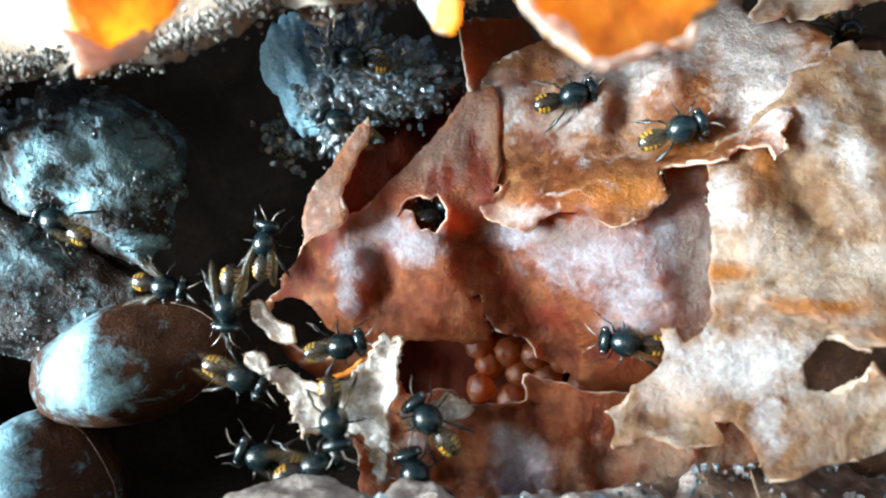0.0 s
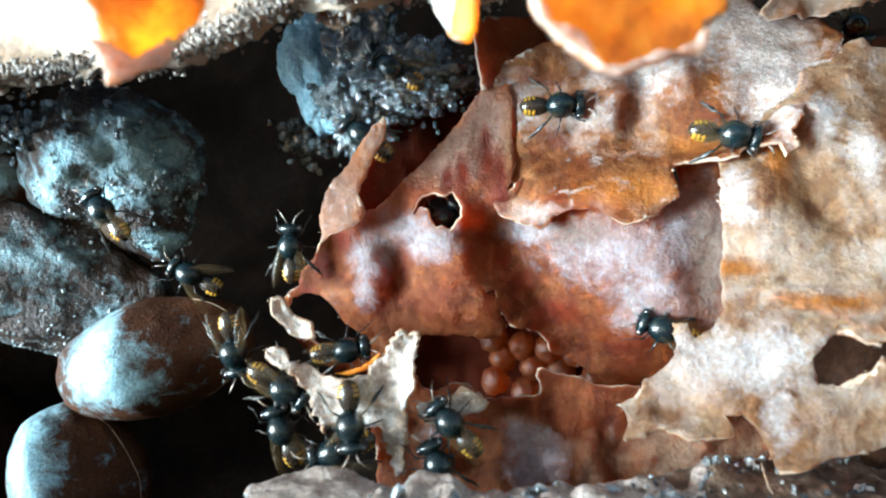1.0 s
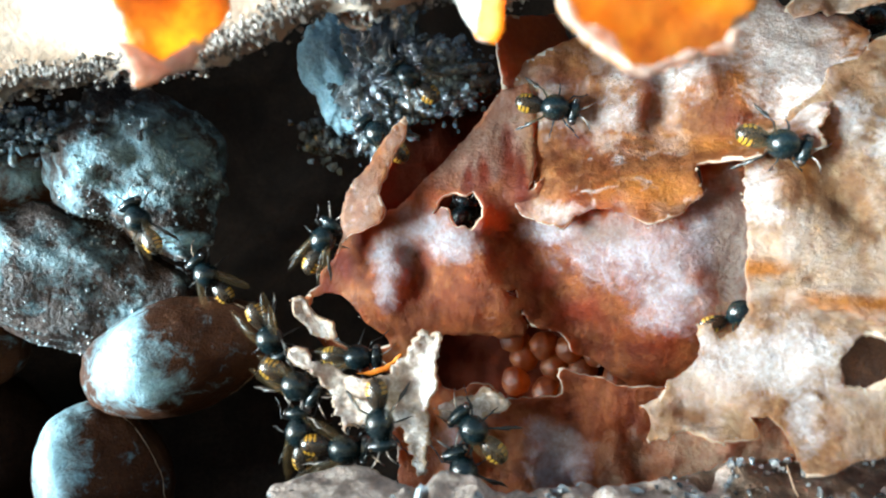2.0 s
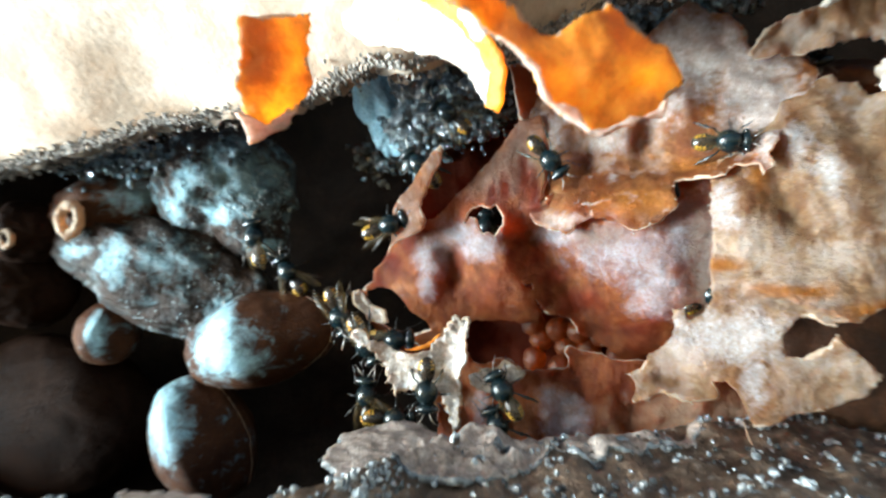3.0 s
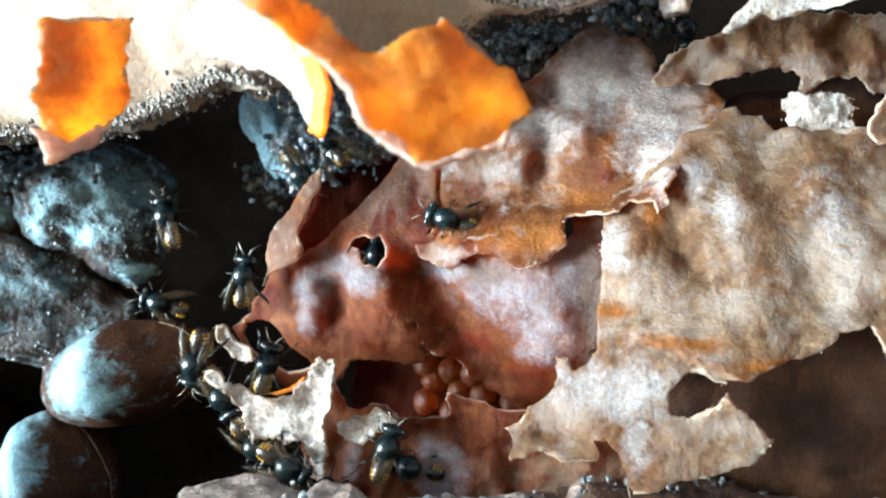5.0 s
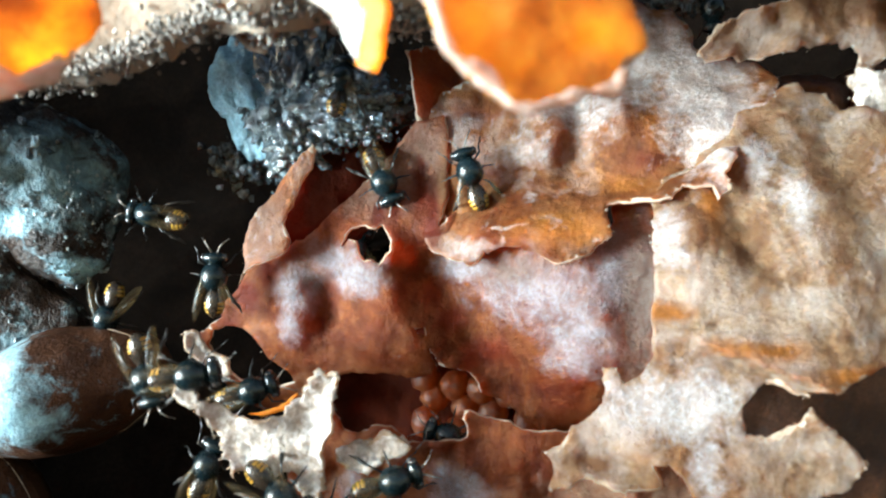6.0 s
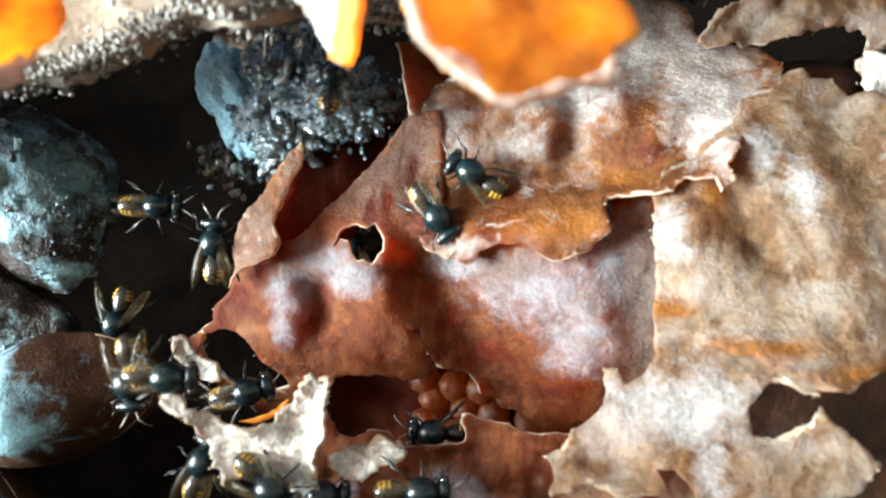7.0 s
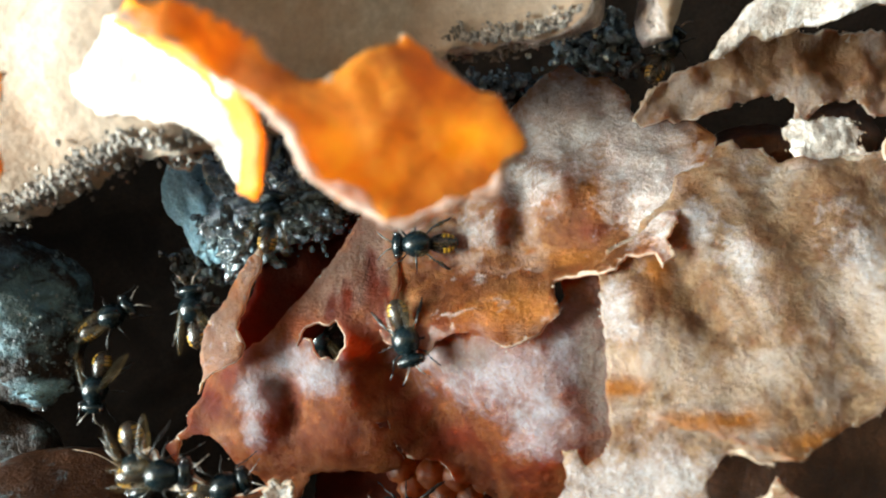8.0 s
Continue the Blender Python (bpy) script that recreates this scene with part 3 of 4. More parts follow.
def depth_upper(x, z):
    h = 7.13 - 0.509 * x + 0.253 * z + 0.16 * x * z + 0.07 * max(0.0, x - 2.45)
    h += 0.15 * ridge(x, z, 0.5, 0.98, 2.4, 1.05, 0.3) - 0.14 * ridge(x, z, 0.9, 0.4, 1.9, 0.6, 0.2) - 0.15 * ridge(x, z, 1.45, 1.3, 1.5, 1.5, 0.22)
    return h - 0.18 * ridge(x, z, 2.1, 1.5, 2.3, 1.35, 0.3) + 0.14 * ridge(x, z, 1.75, 1.25, 1.8, 1.7, 0.15) + 0.25 * ridge(x, z, 1.75, 2.5, 1.9, 2.2, 0.2)


def overlap(x, z, ax, az, bx, bz):
    """A lip along the line from a to b: the upper part stands out over the lower one and dies away upwards."""
    L = math.hypot(bx - ax, bz - az)
    k = ((x - ax) * (bx - ax) + (z - az) * (bz - az)) / L ** 2
    d = ((bx - ax) * (z - az) - (bz - az) * (x - ax)) / L + 0.04 * wave(k * 5, 2.0, 7.0, 3)
    ends = min(max(k / 0.35, 0), 1) * min(max((1.15 - k) / 0.15, 0), 1)
    return ends * (-0.2 * math.exp(-d / 0.3) if d > 0 else 0.07 * math.exp(d / 0.12))


def depth_right(x, z):
    h = 7.437 - 0.703 * x + 0.345 * z + 0.075 * x * x + 0.02 * z * z
    h += overlap(x, z, 2.35, -0.36, 3.55, -0.82) + 0.09 * ridge(x, z, 2.9, 1.0, 3.1, 0.2, 0.14)
    h += -0.05 * ridge(x, z, 3.45, 1.5, 3.6, -0.1, 0.22) + 0.035 * ridge(x, z, 3.85, 1.4, 4.1, 0.0, 0.22) - 0.04 * ridge(x, z, 4.3, 1.3, 4.6, 0.2, 0.25)
    return h - 0.12 * ridge(x, z, 2.5, 0.5, 2.55, 0.1, 0.2) + 0.14 * ridge(x, z, 1.7, -1.4, 2.05, -1.45, 0.12)


def depth_middle(x, z):
    h = 7.2 - 0.3 * x - 0.1 * z + 0.4 * max(0.0, -0.3 - z) ** 2
    whole = min(max((0.75 - x) / 0.2, 0), 1)  # left of the tear it runs on upwards as one sheet
    h += (1 - whole) * 0.75 * max(0.0, z - 0.3) + whole * min(max((z - 0.2) / 0.6, 0), 1) * (depth_upper(x, z) - 0.04 - h)
    h += 0.34 * ridge(x, z, 0.5, 0.05, 1.15, -1.05, 0.34) - 0.16 * ridge(x, z, -0.15, 0.1, 0.1, -0.6, 0.35) + 0.15 * ridge(x, z, -0.62, -0.1, -0.55, -0.35, 0.17)
    return h - 0.16 * ridge(x, z, 1.5, 0.2, 1.8, -0.7, 0.4) - 0.1 * ridge(x, z, -1.0, -0.1, -0.9, -0.5, 0.25)


UPPER = [(0.36, 1.6), (0.4, 1.85), (0.9, 2.05), (1.6, 2.3), (1.84, 2.6), (2.13, 2.86), (2.48, 3.13), (2.65, 2.92), (2.87, 2.84), (3.01, 2.56), (2.99, 2.35), (3.24, 2.26), (3.53, 2.21), (3.6, 1.95),
         (3.5, 1.75), (3.2, 1.42), (2.98, 1.16), (2.84, 1.0), (2.9, 0.84), (2.78, 0.75), (2.76, 0.87), (2.54, 0.88), (2.43, 0.77), (2.25, 0.75), (2.03, 0.76), (1.93, 0.71), (1.92, 0.44), (1.74, 0.29), (1.45, 0.19), (1.29, 0.28),
         (1.18, 0.34), (0.87, 0.29), (0.76, 0.15), (0.61, 0.19), (0.45, 0.28), (0.37, 0.4), (0.34, 0.7), (0.32, 1.15)]
MIDDLE = [(-0.75, 0.44), (-0.48, 0.74), (-0.11, 1.09), (0.09, 1.35), (0.26, 1.61), (0.5, 1.64), (0.6, 1.2), (0.55, 0.8), (0.48, 0.52), (0.64, 0.68), (1.12, 0.81), (1.89, 0.86), (2.69, 0.78), (2.77, -0.04), (2.58, -0.89), (2.23, -1.32), (1.66, -1.57), (1.41, -1.36), (1.21, -1.21), (0.97, -1.1),
          (0.84, -0.89), (0.66, -0.87), (0.51, -0.81), (0.46, -0.91), (0.28, -0.95), (0.03, -0.92), (-0.28, -0.93), (-0.48, -0.98), (-0.6, -1.2), (-0.96, -1.46), (-1.33, -1.48), (-1.7, -1.19),
          (-1.89, -0.84), (-2.01, -0.63), (-1.88, -0.56), (-1.7, -0.42), (-1.68, -0.28), (-1.52, -0.08), (-1.42, 0.09), (-1.12, 0.24), (-0.94, 0.35)]
SMALL_HOLE = [(-0.45, 0.3), (-0.4, 0.44), (-0.34, 0.51), (-0.24, 0.53), (-0.13, 0.49), (-0.05, 0.53), (0.04, 0.38), (0.03, 0.28), (-0.02, 0.21), (-0.07, 0.14), (-0.14, 0.18), (-0.22, 0.18),
              (-0.28, 0.25), (-0.31, 0.37), (-0.38, 0.38)]
TUNNEL = [(-1.86, -0.72), (-1.80, -0.57), (-1.66, -0.5), (-1.47, -0.52), (-1.31, -0.64), (-1.2, -0.82), (-1.0, -0.95), (-0.95, -1.1), (-1.3, -1.2), (-1.57, -1.07), (-1.78, -0.92)]
CRACK = [(0.24, -0.42), (0.3, -0.45), (0.37, -0.44), (0.39, -0.52), (0.35, -0.5), (0.3, -0.49)]
TEAR = [(0.41, -0.63), (0.45, -0.68), (0.49, -0.76), (0.53, -0.81), (0.49, -0.8), (0.44, -0.72)]
SLIT = [(1.91, 0.76), (2.05, 0.76), (2.06, 0.58), (1.99, 0.51), (1.95, 0.41), (1.9, 0.53)]
RIGHT = [(2.57, 1.02), (2.72, 1.07), (2.72, 1.18), (2.99, 1.36), (3.08, 1.56), (3.3, 1.64), (3.47, 1.8), (3.61, 1.84), (3.65, 1.72), (3.87, 1.75), (3.94, 1.59), (4.12, 1.62), (4.3, 1.56), (4.5, 1.6),
         (5.05, 1.62), (4.97, 0.89), (4.79, 0.33), (5.26, 0.02), (5.11, -0.35), (4.82, -0.62), (4.68, -0.66), (4.54, -0.24), (4.27, -0.31), (4.11, -0.46), (3.32, -0.77), (3.27, -0.85), (3.64, -1.24),
         (3.46, -1.43), (2.79, -1.66), (2.47, -1.78), (2.36, -1.45)]
RIGHT += [(2.25, -1.35), (2.14, -1.37), (2.19, -1.51), (2.04, -1.56), (1.86, -1.57), (1.68, -1.51), (1.51, -1.61), (1.38, -1.65), (1.41, -1.46), (1.34, -1.34), (1.47, -1.29), (1.58, -1.14), (1.85, -0.93),
          (1.83, -0.65), (1.96, -0.65), (1.99, -0.81), (2.12, -0.7), (2.2, -0.56), (2.21, -0.28), (2.27, 0.1), (2.28, 0.57), (2.34, 0.8), (2.43, 0.97)]
PALE_HOLE = [(2.81, -0.9), (2.89, -0.8), (3.0, -0.69), (3.09, -0.69), (3.3, -0.79), (3.27, -0.88), (3.17, -1.0), (2.97, -1.11), (2.83, -1.09)]
LOWER = [(-0.5, -1.06), (-0.34, -1.32), (-0.21, -1.37), (-0.05, -1.3), (0.08, -1.31), (0.24, -1.43), (0.44, -1.44), (0.62, -1.4), (0.78, -1.39), (0.75, -1.27), (0.74, -1.14), (0.9, -1.2), (1.1, -1.24),
         (1.33, -1.3), (1.58, -1.3), (2.19, -1.37), (2.93, -1.71), (2.95, -2.17), (2.46, -2.36), (1.55, -2.42), (0.59, -2.49), (-0.12, -2.52), (-0.76, -2.42), (-0.76, -1.91), (-0.88, -1.6), (-0.72, -1.28)]
FRONT = [(-1.65, -0.88), (-1.51, -0.92), (-1.27, -1.06), (-1.09, -1.14), (-0.85, -1.12), (-0.66, -0.95), (-0.5, -0.74), (-0.34, -0.76), (-0.35, -0.94), (-0.41, -1.18), (-0.49, -1.42), (-0.44, -1.67), (-0.47, -1.95), (-0.56, -2.05), (-0.64, -1.79), (-0.72, -1.58), (-0.87, -1.63), (-0.96, -1.53), (-1.09, -1.57), (-1.19, -1.64), (-1.26, -1.44), (-1.39, -1.18)]
PALE_LIP = [(-0.38, -1.44), (-0.2, -1.35), (-0.07, -1.36), (0.03, -1.25), (0.27, -1.4), (0.18, -1.5), (0.04, -1.52), (-0.1, -1.63), (-0.26, -1.61), (-0.38, -1.54)]
CURL = [(-1.75, -0.47), (-1.67, -0.45), (-1.61, -0.54), (-1.52, -0.65), (-1.36, -0.7), (-1.35, -0.85), (-1.44, -0.88), (-1.58, -0.82), (-1.69, -0.67)]
BLADE = [(-1.32, 0.53), (-1.12, 0.78), (-0.88, 1.06), (-0.71, 1.26), (-0.67, 1.19), (-0.8, 0.89), (-0.95, 0.61), (-0.99, 0.51), (-0.9, 0.35), (-0.95, 0.23), (-1.23, 0.14), (-1.39, 0.01), (-1.42, -0.08), (-1.39, 0.22)]
CLEFT = [(-1.17, 0.31), (-1.05, 0.67), (-0.78, 1.31), (-0.39, 1.37), (0.34, 1.76), (0.9, 2.2), (0.9, 1.2), (-0.15, 0.6), (-0.57, 0.2), (-0.87, -0.05), (-1.17, 0.07)]
POST = [(0.12, 2.25), (0.2, 1.99), (0.26, 1.59), (0.45, 1.62), (0.66, 1.71), (1.0, 2.1), (0.8, 2.4), (0.43, 2.33)]
SIDE = [(3.04, -0.7), (3.93, -0.38), (5.09, 0.2), (6.0, 0.7), (8.5, 0.6), (8.5, -2.6), (5.43, -2.5), (3.96, -2.3), (3.0, -1.8)]
LIP = [(2.87, 2.17), (2.96, 2.32), (3.08, 2.47), (3.3, 2.56), (3.55, 2.62), (3.82, 2.84), (4.04, 2.9), (4.4, 2.8), (4.94, 2.84), (5.64, 2.62), (5.83, 1.99), (5.15, 2.06), (4.97, 2.15), (4.78, 2.22),
       (4.61, 2.14), (4.44, 2.05), (4.35, 2.21), (4.23, 2.28), (3.95, 2.28), (3.65, 2.21), (3.41, 2.13)]
BROW = [(3.39, 2.48), (3.49, 2.65), (3.56, 2.71), (3.74, 2.9), (4.09, 3.2), (5.39, 3.5), (7.0, 3.5), (7.0, 2.8), (5.65, 2.7), (4.75, 2.82), (4.56, 2.73), (4.19, 2.67), (3.89, 2.6), (3.75, 2.63), (3.58, 2.53)]
PATCH = [(4.09, 1.96), (4.18, 1.96), (4.25, 1.93), (4.33, 1.96), (4.43, 1.99), (4.55, 1.97), (4.67, 1.93), (4.75, 1.83), (4.69, 1.71), (4.78, 1.61), (4.75, 1.54), (4.88, 1.5), (4.88, 1.23), (4.5, 1.26), (4.34, 1.41), (4.24, 1.45), (4.16, 1.58), (4.06, 1.69), (4.09, 1.78), (4.05, 1.86)]
OUTER = [(4.98, 1.99), (5.08, 2.06), (5.12, 2.42), (5.39, 2.53), (6.0, 2.38), (7.5, 2.2), (7.5, 0.3), (6.31, 0.51), (5.47, 0.48), (5.17, 0.59), (4.97, 0.83), (5.05, 1.25), (5.25, 1.39), (4.8, 1.49), (4.87, 1.81)]


def wrap(points, depth, mat, label, **kw):
    kw.setdefault("fringe", 0.025)
    return tagged(sheet("cerumen_sheet", points, depth, mat, **kw), label, "nest sheet", "torn sheets of the nest's wrapping")


wrap(UPPER, lambda x, z: depth_upper(x, z) + 0.65 * max(0.0, 0.62 - x) * min(max((z - 0.3) / 0.25, 0), 1), AGED, "thin red-brown cerumen sheet with a torn orange lower tongue", seed=1.0, cell=0.045, curl=0.16, relief=0.09, size=1.5, edge=PALE)
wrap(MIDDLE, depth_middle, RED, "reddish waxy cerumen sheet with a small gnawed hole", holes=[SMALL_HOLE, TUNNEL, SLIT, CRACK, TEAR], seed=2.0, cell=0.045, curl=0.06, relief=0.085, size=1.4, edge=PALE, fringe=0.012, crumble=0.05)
wrap(RIGHT, depth_right, TAN, "large tan torn cerumen sheet, sunlit and crumbling at its edge", holes=[PALE_HOLE], seed=3.0, cell=0.042, curl=0.06, relief=0.06, size=2.0, edge=PALE)
wrap(LOWER, lambda x, z: 6.8 - 0.08 * (x - 0.3) + 0.12 * (z + 1.3), RED, "red-brown cerumen sheet running down to the floor", seed=4.0, cell=0.05, curl=0.05, relief=0.16, edge=PALE)
scrap = wrap(FRONT, lambda x, z: 6.35 + 0.1 * (x + 0.5) + 0.3 * max(0, -1.35 - z), WHITE, "pale curled scrap of cerumen in front of the tunnel", seed=5.0, curl=0.18, relief=0.08, size=2.5, cell=0.03, jag=0.06, crumble=0.4, edge=PALE)
CUP = [(-1.09, -1.12), (-0.97, -1.135), (-0.83, -1.09), (-0.69, -0.96), (-0.71, -0.95), (-0.86, -1.07), (-0.97, -1.1)]
tagged(under(sheet("cup_rim", CUP, lambda x, z: 6.4 + 0.1 * (x + 0.5), AMBER, cell=0.03, jag=0.02, thick=0.02, relief=0.05, curl=0.0, seed=5.0), scrap), "amber glowing rim of the tunnel mouth")
wrap(PALE_LIP, lambda x, z: 6.5 + 0.1 * x, WHITE, "pale curled lip of the lower sheet", seed=15.0, curl=0.1, relief=0.06, size=2.5, cell=0.035, edge=PALE)
wrap(CURL, lambda x, z: 6.8 - 0.9 * (x + 1.55) ** 2, WHITE, "small rolled cerumen strip at the tunnel mouth", seed=6.0, curl=0.12, relief=0.04, cell=0.04, edge=PALE)
wrap(BLADE, lambda x, z: 7.1 + 0.5 * max(0, -1.0 - x), AGED, "narrow upright red-brown cerumen blade beside the dark cleft", seed=7.0, curl=0.12, relief=0.05, cell=0.05, edge=PALE)
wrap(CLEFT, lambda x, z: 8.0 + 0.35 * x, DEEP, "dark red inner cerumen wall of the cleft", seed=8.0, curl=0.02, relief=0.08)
wrap(POST, lambda x, z: 7.3 + 0.55 * max(0, x - 0.15), RED, "red-brown cerumen web with a thin pale edge", seed=9.0, curl=0.05, relief=0.05, edge=PALE)
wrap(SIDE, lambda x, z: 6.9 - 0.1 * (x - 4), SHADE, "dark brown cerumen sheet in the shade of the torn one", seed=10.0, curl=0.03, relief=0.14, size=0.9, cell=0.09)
wrap(LIP, lambda x, z: 6.85 + 0.25 * (x - 4) ** 2 * 0.3 - 0.2 * (z - 2.2), BROWN, "brown drooping cerumen lip above the dark gap", seed=11.0, curl=0.14, relief=0.12, size=2.4, jag=0.06, cell=0.045, edge=PALE)
wrap(BROW, lambda x, z: 6.2 - 0.35 * (z - 2.5), WHITE, "pale cerumen strip under the wooden rim", seed=12.0, curl=0.10, relief=0.07, edge=PALE)
wrap(PATCH, lambda x, z: 6.45 + 0.1 * (z - 1.8), WHITE, "small pale scalloped flake of cerumen", seed=13.0, curl=0.05, relief=0.09, size=2.5, jag=0.07, cell=0.03, crumble=0.5, edge=PALE)
wrap(OUTER, lambda x, z: 6.35 - 0.1 * (x - 5), TAN, "pale tan cerumen sheet beyond the torn one", seed=14.0, curl=0.16, relief=0.12, size=1.8, cell=0.05, jag=0.07, edge=PALE)

TAG = [(-1.3, 2.08), (-1.08, 2.04), (-0.82, 1.93), (-0.87, 1.83), (-0.92, 1.75), (-1.04, 1.77), (-1.15, 1.85), (-1.25, 1.96)]
wrap(TAG, lambda x, z: 5.81 + 0.15 * (x + 1), AGED, "small brown torn flap under the wooden rim", seed=17.0, curl=0.06, relief=0.03, cell=0.03, edge=PALE)

# ---------------------------------------------------------------- amber flaps that hang from the rim
SPOON = [(0.2, 1.8), (0.31, 1.67), (0.38, 1.6), (0.48, 1.6), (0.56, 1.68), (0.69, 1.76), (0.83, 1.8), (0.87, 1.87), (0.94, 1.82), (1.07, 1.75), (1.12, 1.71), (1.23, 1.6), (1.33, 1.57), (1.38, 1.46), (1.46, 1.32), (1.39, 1.24), (1.31, 1.16), (1.27, 1.04), (1.13, 1.02), (1.01, 0.96), (0.82, 0.89), (0.71, 0.91), (0.57, 1.01), (0.42, 1.1), (0.36, 1.19), (0.29, 1.35), (0.18, 1.5), (0.06, 1.58), (-0.09, 1.71), (-0.24, 1.78), (-0.39, 1.87), (-0.15, 1.94), (0.05, 1.9)]
WINGS = [(-1.48, 2.72), (-1.43, 2.4), (-1.38, 2.14), (-1.13, 1.89), (-0.67, 1.74), (-0.39, 1.61), (-0.17, 1.46), (-0.04, 1.17), (0.03, 1.15), (0.1, 1.42), (0.05, 1.59), (-0.13, 1.89), (-0.47, 2.19), (-0.76, 2.43)]
FLAP = [(-2.1, 2.02), (-2.09, 1.84), (-2.11, 1.4), (-2.05, 1.15), (-2.02, 0.99), (-1.92, 1.01), (-1.75, 1.14), (-1.66, 1.3), (-1.56, 1.51), (-1.59, 1.74), (-1.55, 1.95), (-1.58, 2.15)]
spoon = tagged(sheet("wax_flap", SPOON, lambda x, z: 3.5 + 0.33 * (x - 0.5), AMBER, cell=0.04, jag=0.02, thick=0.035, relief=0.07, size=2.2, curl=-0.1, seed=21.0, edge=PALE, fringe=0.03),
       "large translucent amber wax flap hanging from the rim", "wax flap", "amber flaps under the rim")


def hem_strip(line, inset, towards):
    """The outline of a narrow strip along a line, widened unevenly towards a point."""
    inner = []
    for i, (x, z) in enumerate(line):
        d = math.hypot(towards[0] - x, towards[1] - z)
        w = inset * (0.75 + 0.5 * math.sin(i * 2.3)) * (0.3 if i in (0, len(line) - 1) else 1)
        inner.append((x + (towards[0] - x) / d * w, z + (towards[1] - z) / d * w))
    return line + inner[::-1]


tagged(under(sheet("torn_rim", hem_strip(SPOON[16:28], 0.055, (0.9, 1.45)), lambda x, z: 3.475 + 0.33 * (x - 0.5), HEM_WAX, cell=0.03, jag=0.02, thick=0.05, relief=0.07, size=2.2, curl=0.0, seed=21.0), spoon), "pale torn rim of the flap")
folded = tagged(sheet("wax_flap", WINGS, lambda x, z: 3.95 - 0.7 * x, WHITE, cell=0.04, jag=0.025, thick=0.035, relief=0.06, size=2.0, curl=0.08, seed=22.0, edge=PALE, fringe=0.015),
       "folded pale wax flap lit by the sun, ending in a drip", "wax flap", "amber flaps under the rim")
HEM = [(-0.8, 2.5), (-0.45, 2.19), (-0.12, 1.89), (0.06, 1.59), (0.11, 1.42), (0.04, 1.13), (-0.05, 1.17), (-0.03, 1.42), (-0.09, 1.62), (-0.28, 1.86), (-0.6, 2.15), (-0.95, 2.42)]
tagged(under(sheet("hem", HEM, lambda x, z: 3.89 - 0.7 * x, AMBER, cell=0.04, jag=0.02, thick=0.03, relief=0.03, size=2.0, curl=0.08, seed=24.0), folded), "narrow amber wax hem")
small_flap = tagged(sheet("wax_flap", FLAP, lambda x, z: 4.2 + 0.5 * (x + 1.8), AMBER, cell=0.035, jag=0.03, thick=0.035, relief=0.09, size=2.0, curl=-0.12, seed=23.0, edge=PALE, fringe=0.035),
       "small translucent amber wax flap with a pale tip", "wax flap", "amber flaps under the rim")

TIP = [(-2.1, 1.22), (-2.05, 1.1), (-2.03, 0.97), (-1.92, 0.99), (-1.75, 1.12), (-1.68, 1.26), (-1.78, 1.22), (-1.9, 1.12), (-2.0, 1.2)]
tagged(under(sheet("tip", TIP, lambda x, z: 4.17 + 0.5 * (x + 1.8), HEM_WAX, cell=0.03, jag=0.02, thick=0.04, relief=0.09, size=2.0, curl=-0.1, seed=23.0), small_flap), "pale torn tip of the flap")

# ---------------------------------------------------------------- storage pots
def pot(label, centre, radii, seed, turn=0.0, rough=0.12, keel=0.7):
    """A storage pot, drawn out into a blunt keel where it meets its neighbours."""
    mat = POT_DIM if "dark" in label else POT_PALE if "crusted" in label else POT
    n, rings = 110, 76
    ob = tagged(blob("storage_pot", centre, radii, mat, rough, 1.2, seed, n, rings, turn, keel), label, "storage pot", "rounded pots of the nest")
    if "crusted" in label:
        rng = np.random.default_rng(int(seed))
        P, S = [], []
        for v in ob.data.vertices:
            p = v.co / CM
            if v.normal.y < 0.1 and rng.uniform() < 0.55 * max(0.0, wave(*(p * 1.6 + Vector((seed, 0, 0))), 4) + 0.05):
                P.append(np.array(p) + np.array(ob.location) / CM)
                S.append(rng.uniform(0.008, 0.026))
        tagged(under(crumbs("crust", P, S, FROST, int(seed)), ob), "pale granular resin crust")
    if "sunlit" not in label:
        return ob
    # the wax seam where its wall joins the next pot's
    at = [np.array(ob.data.vertices[1 + (i - 1) * n + 104].co) / CM + np.array(ob.location) / CM for i in range(14, 66, 2)]
    V, F = tube(at, [0.004 + 0.008 * abs(wave(i * 0.6, seed)) for i in range(len(at))], 6)
    tagged(under(mesh_of("seam", V, F, [PALE]), ob), "thin pale wax seam")
    return ob


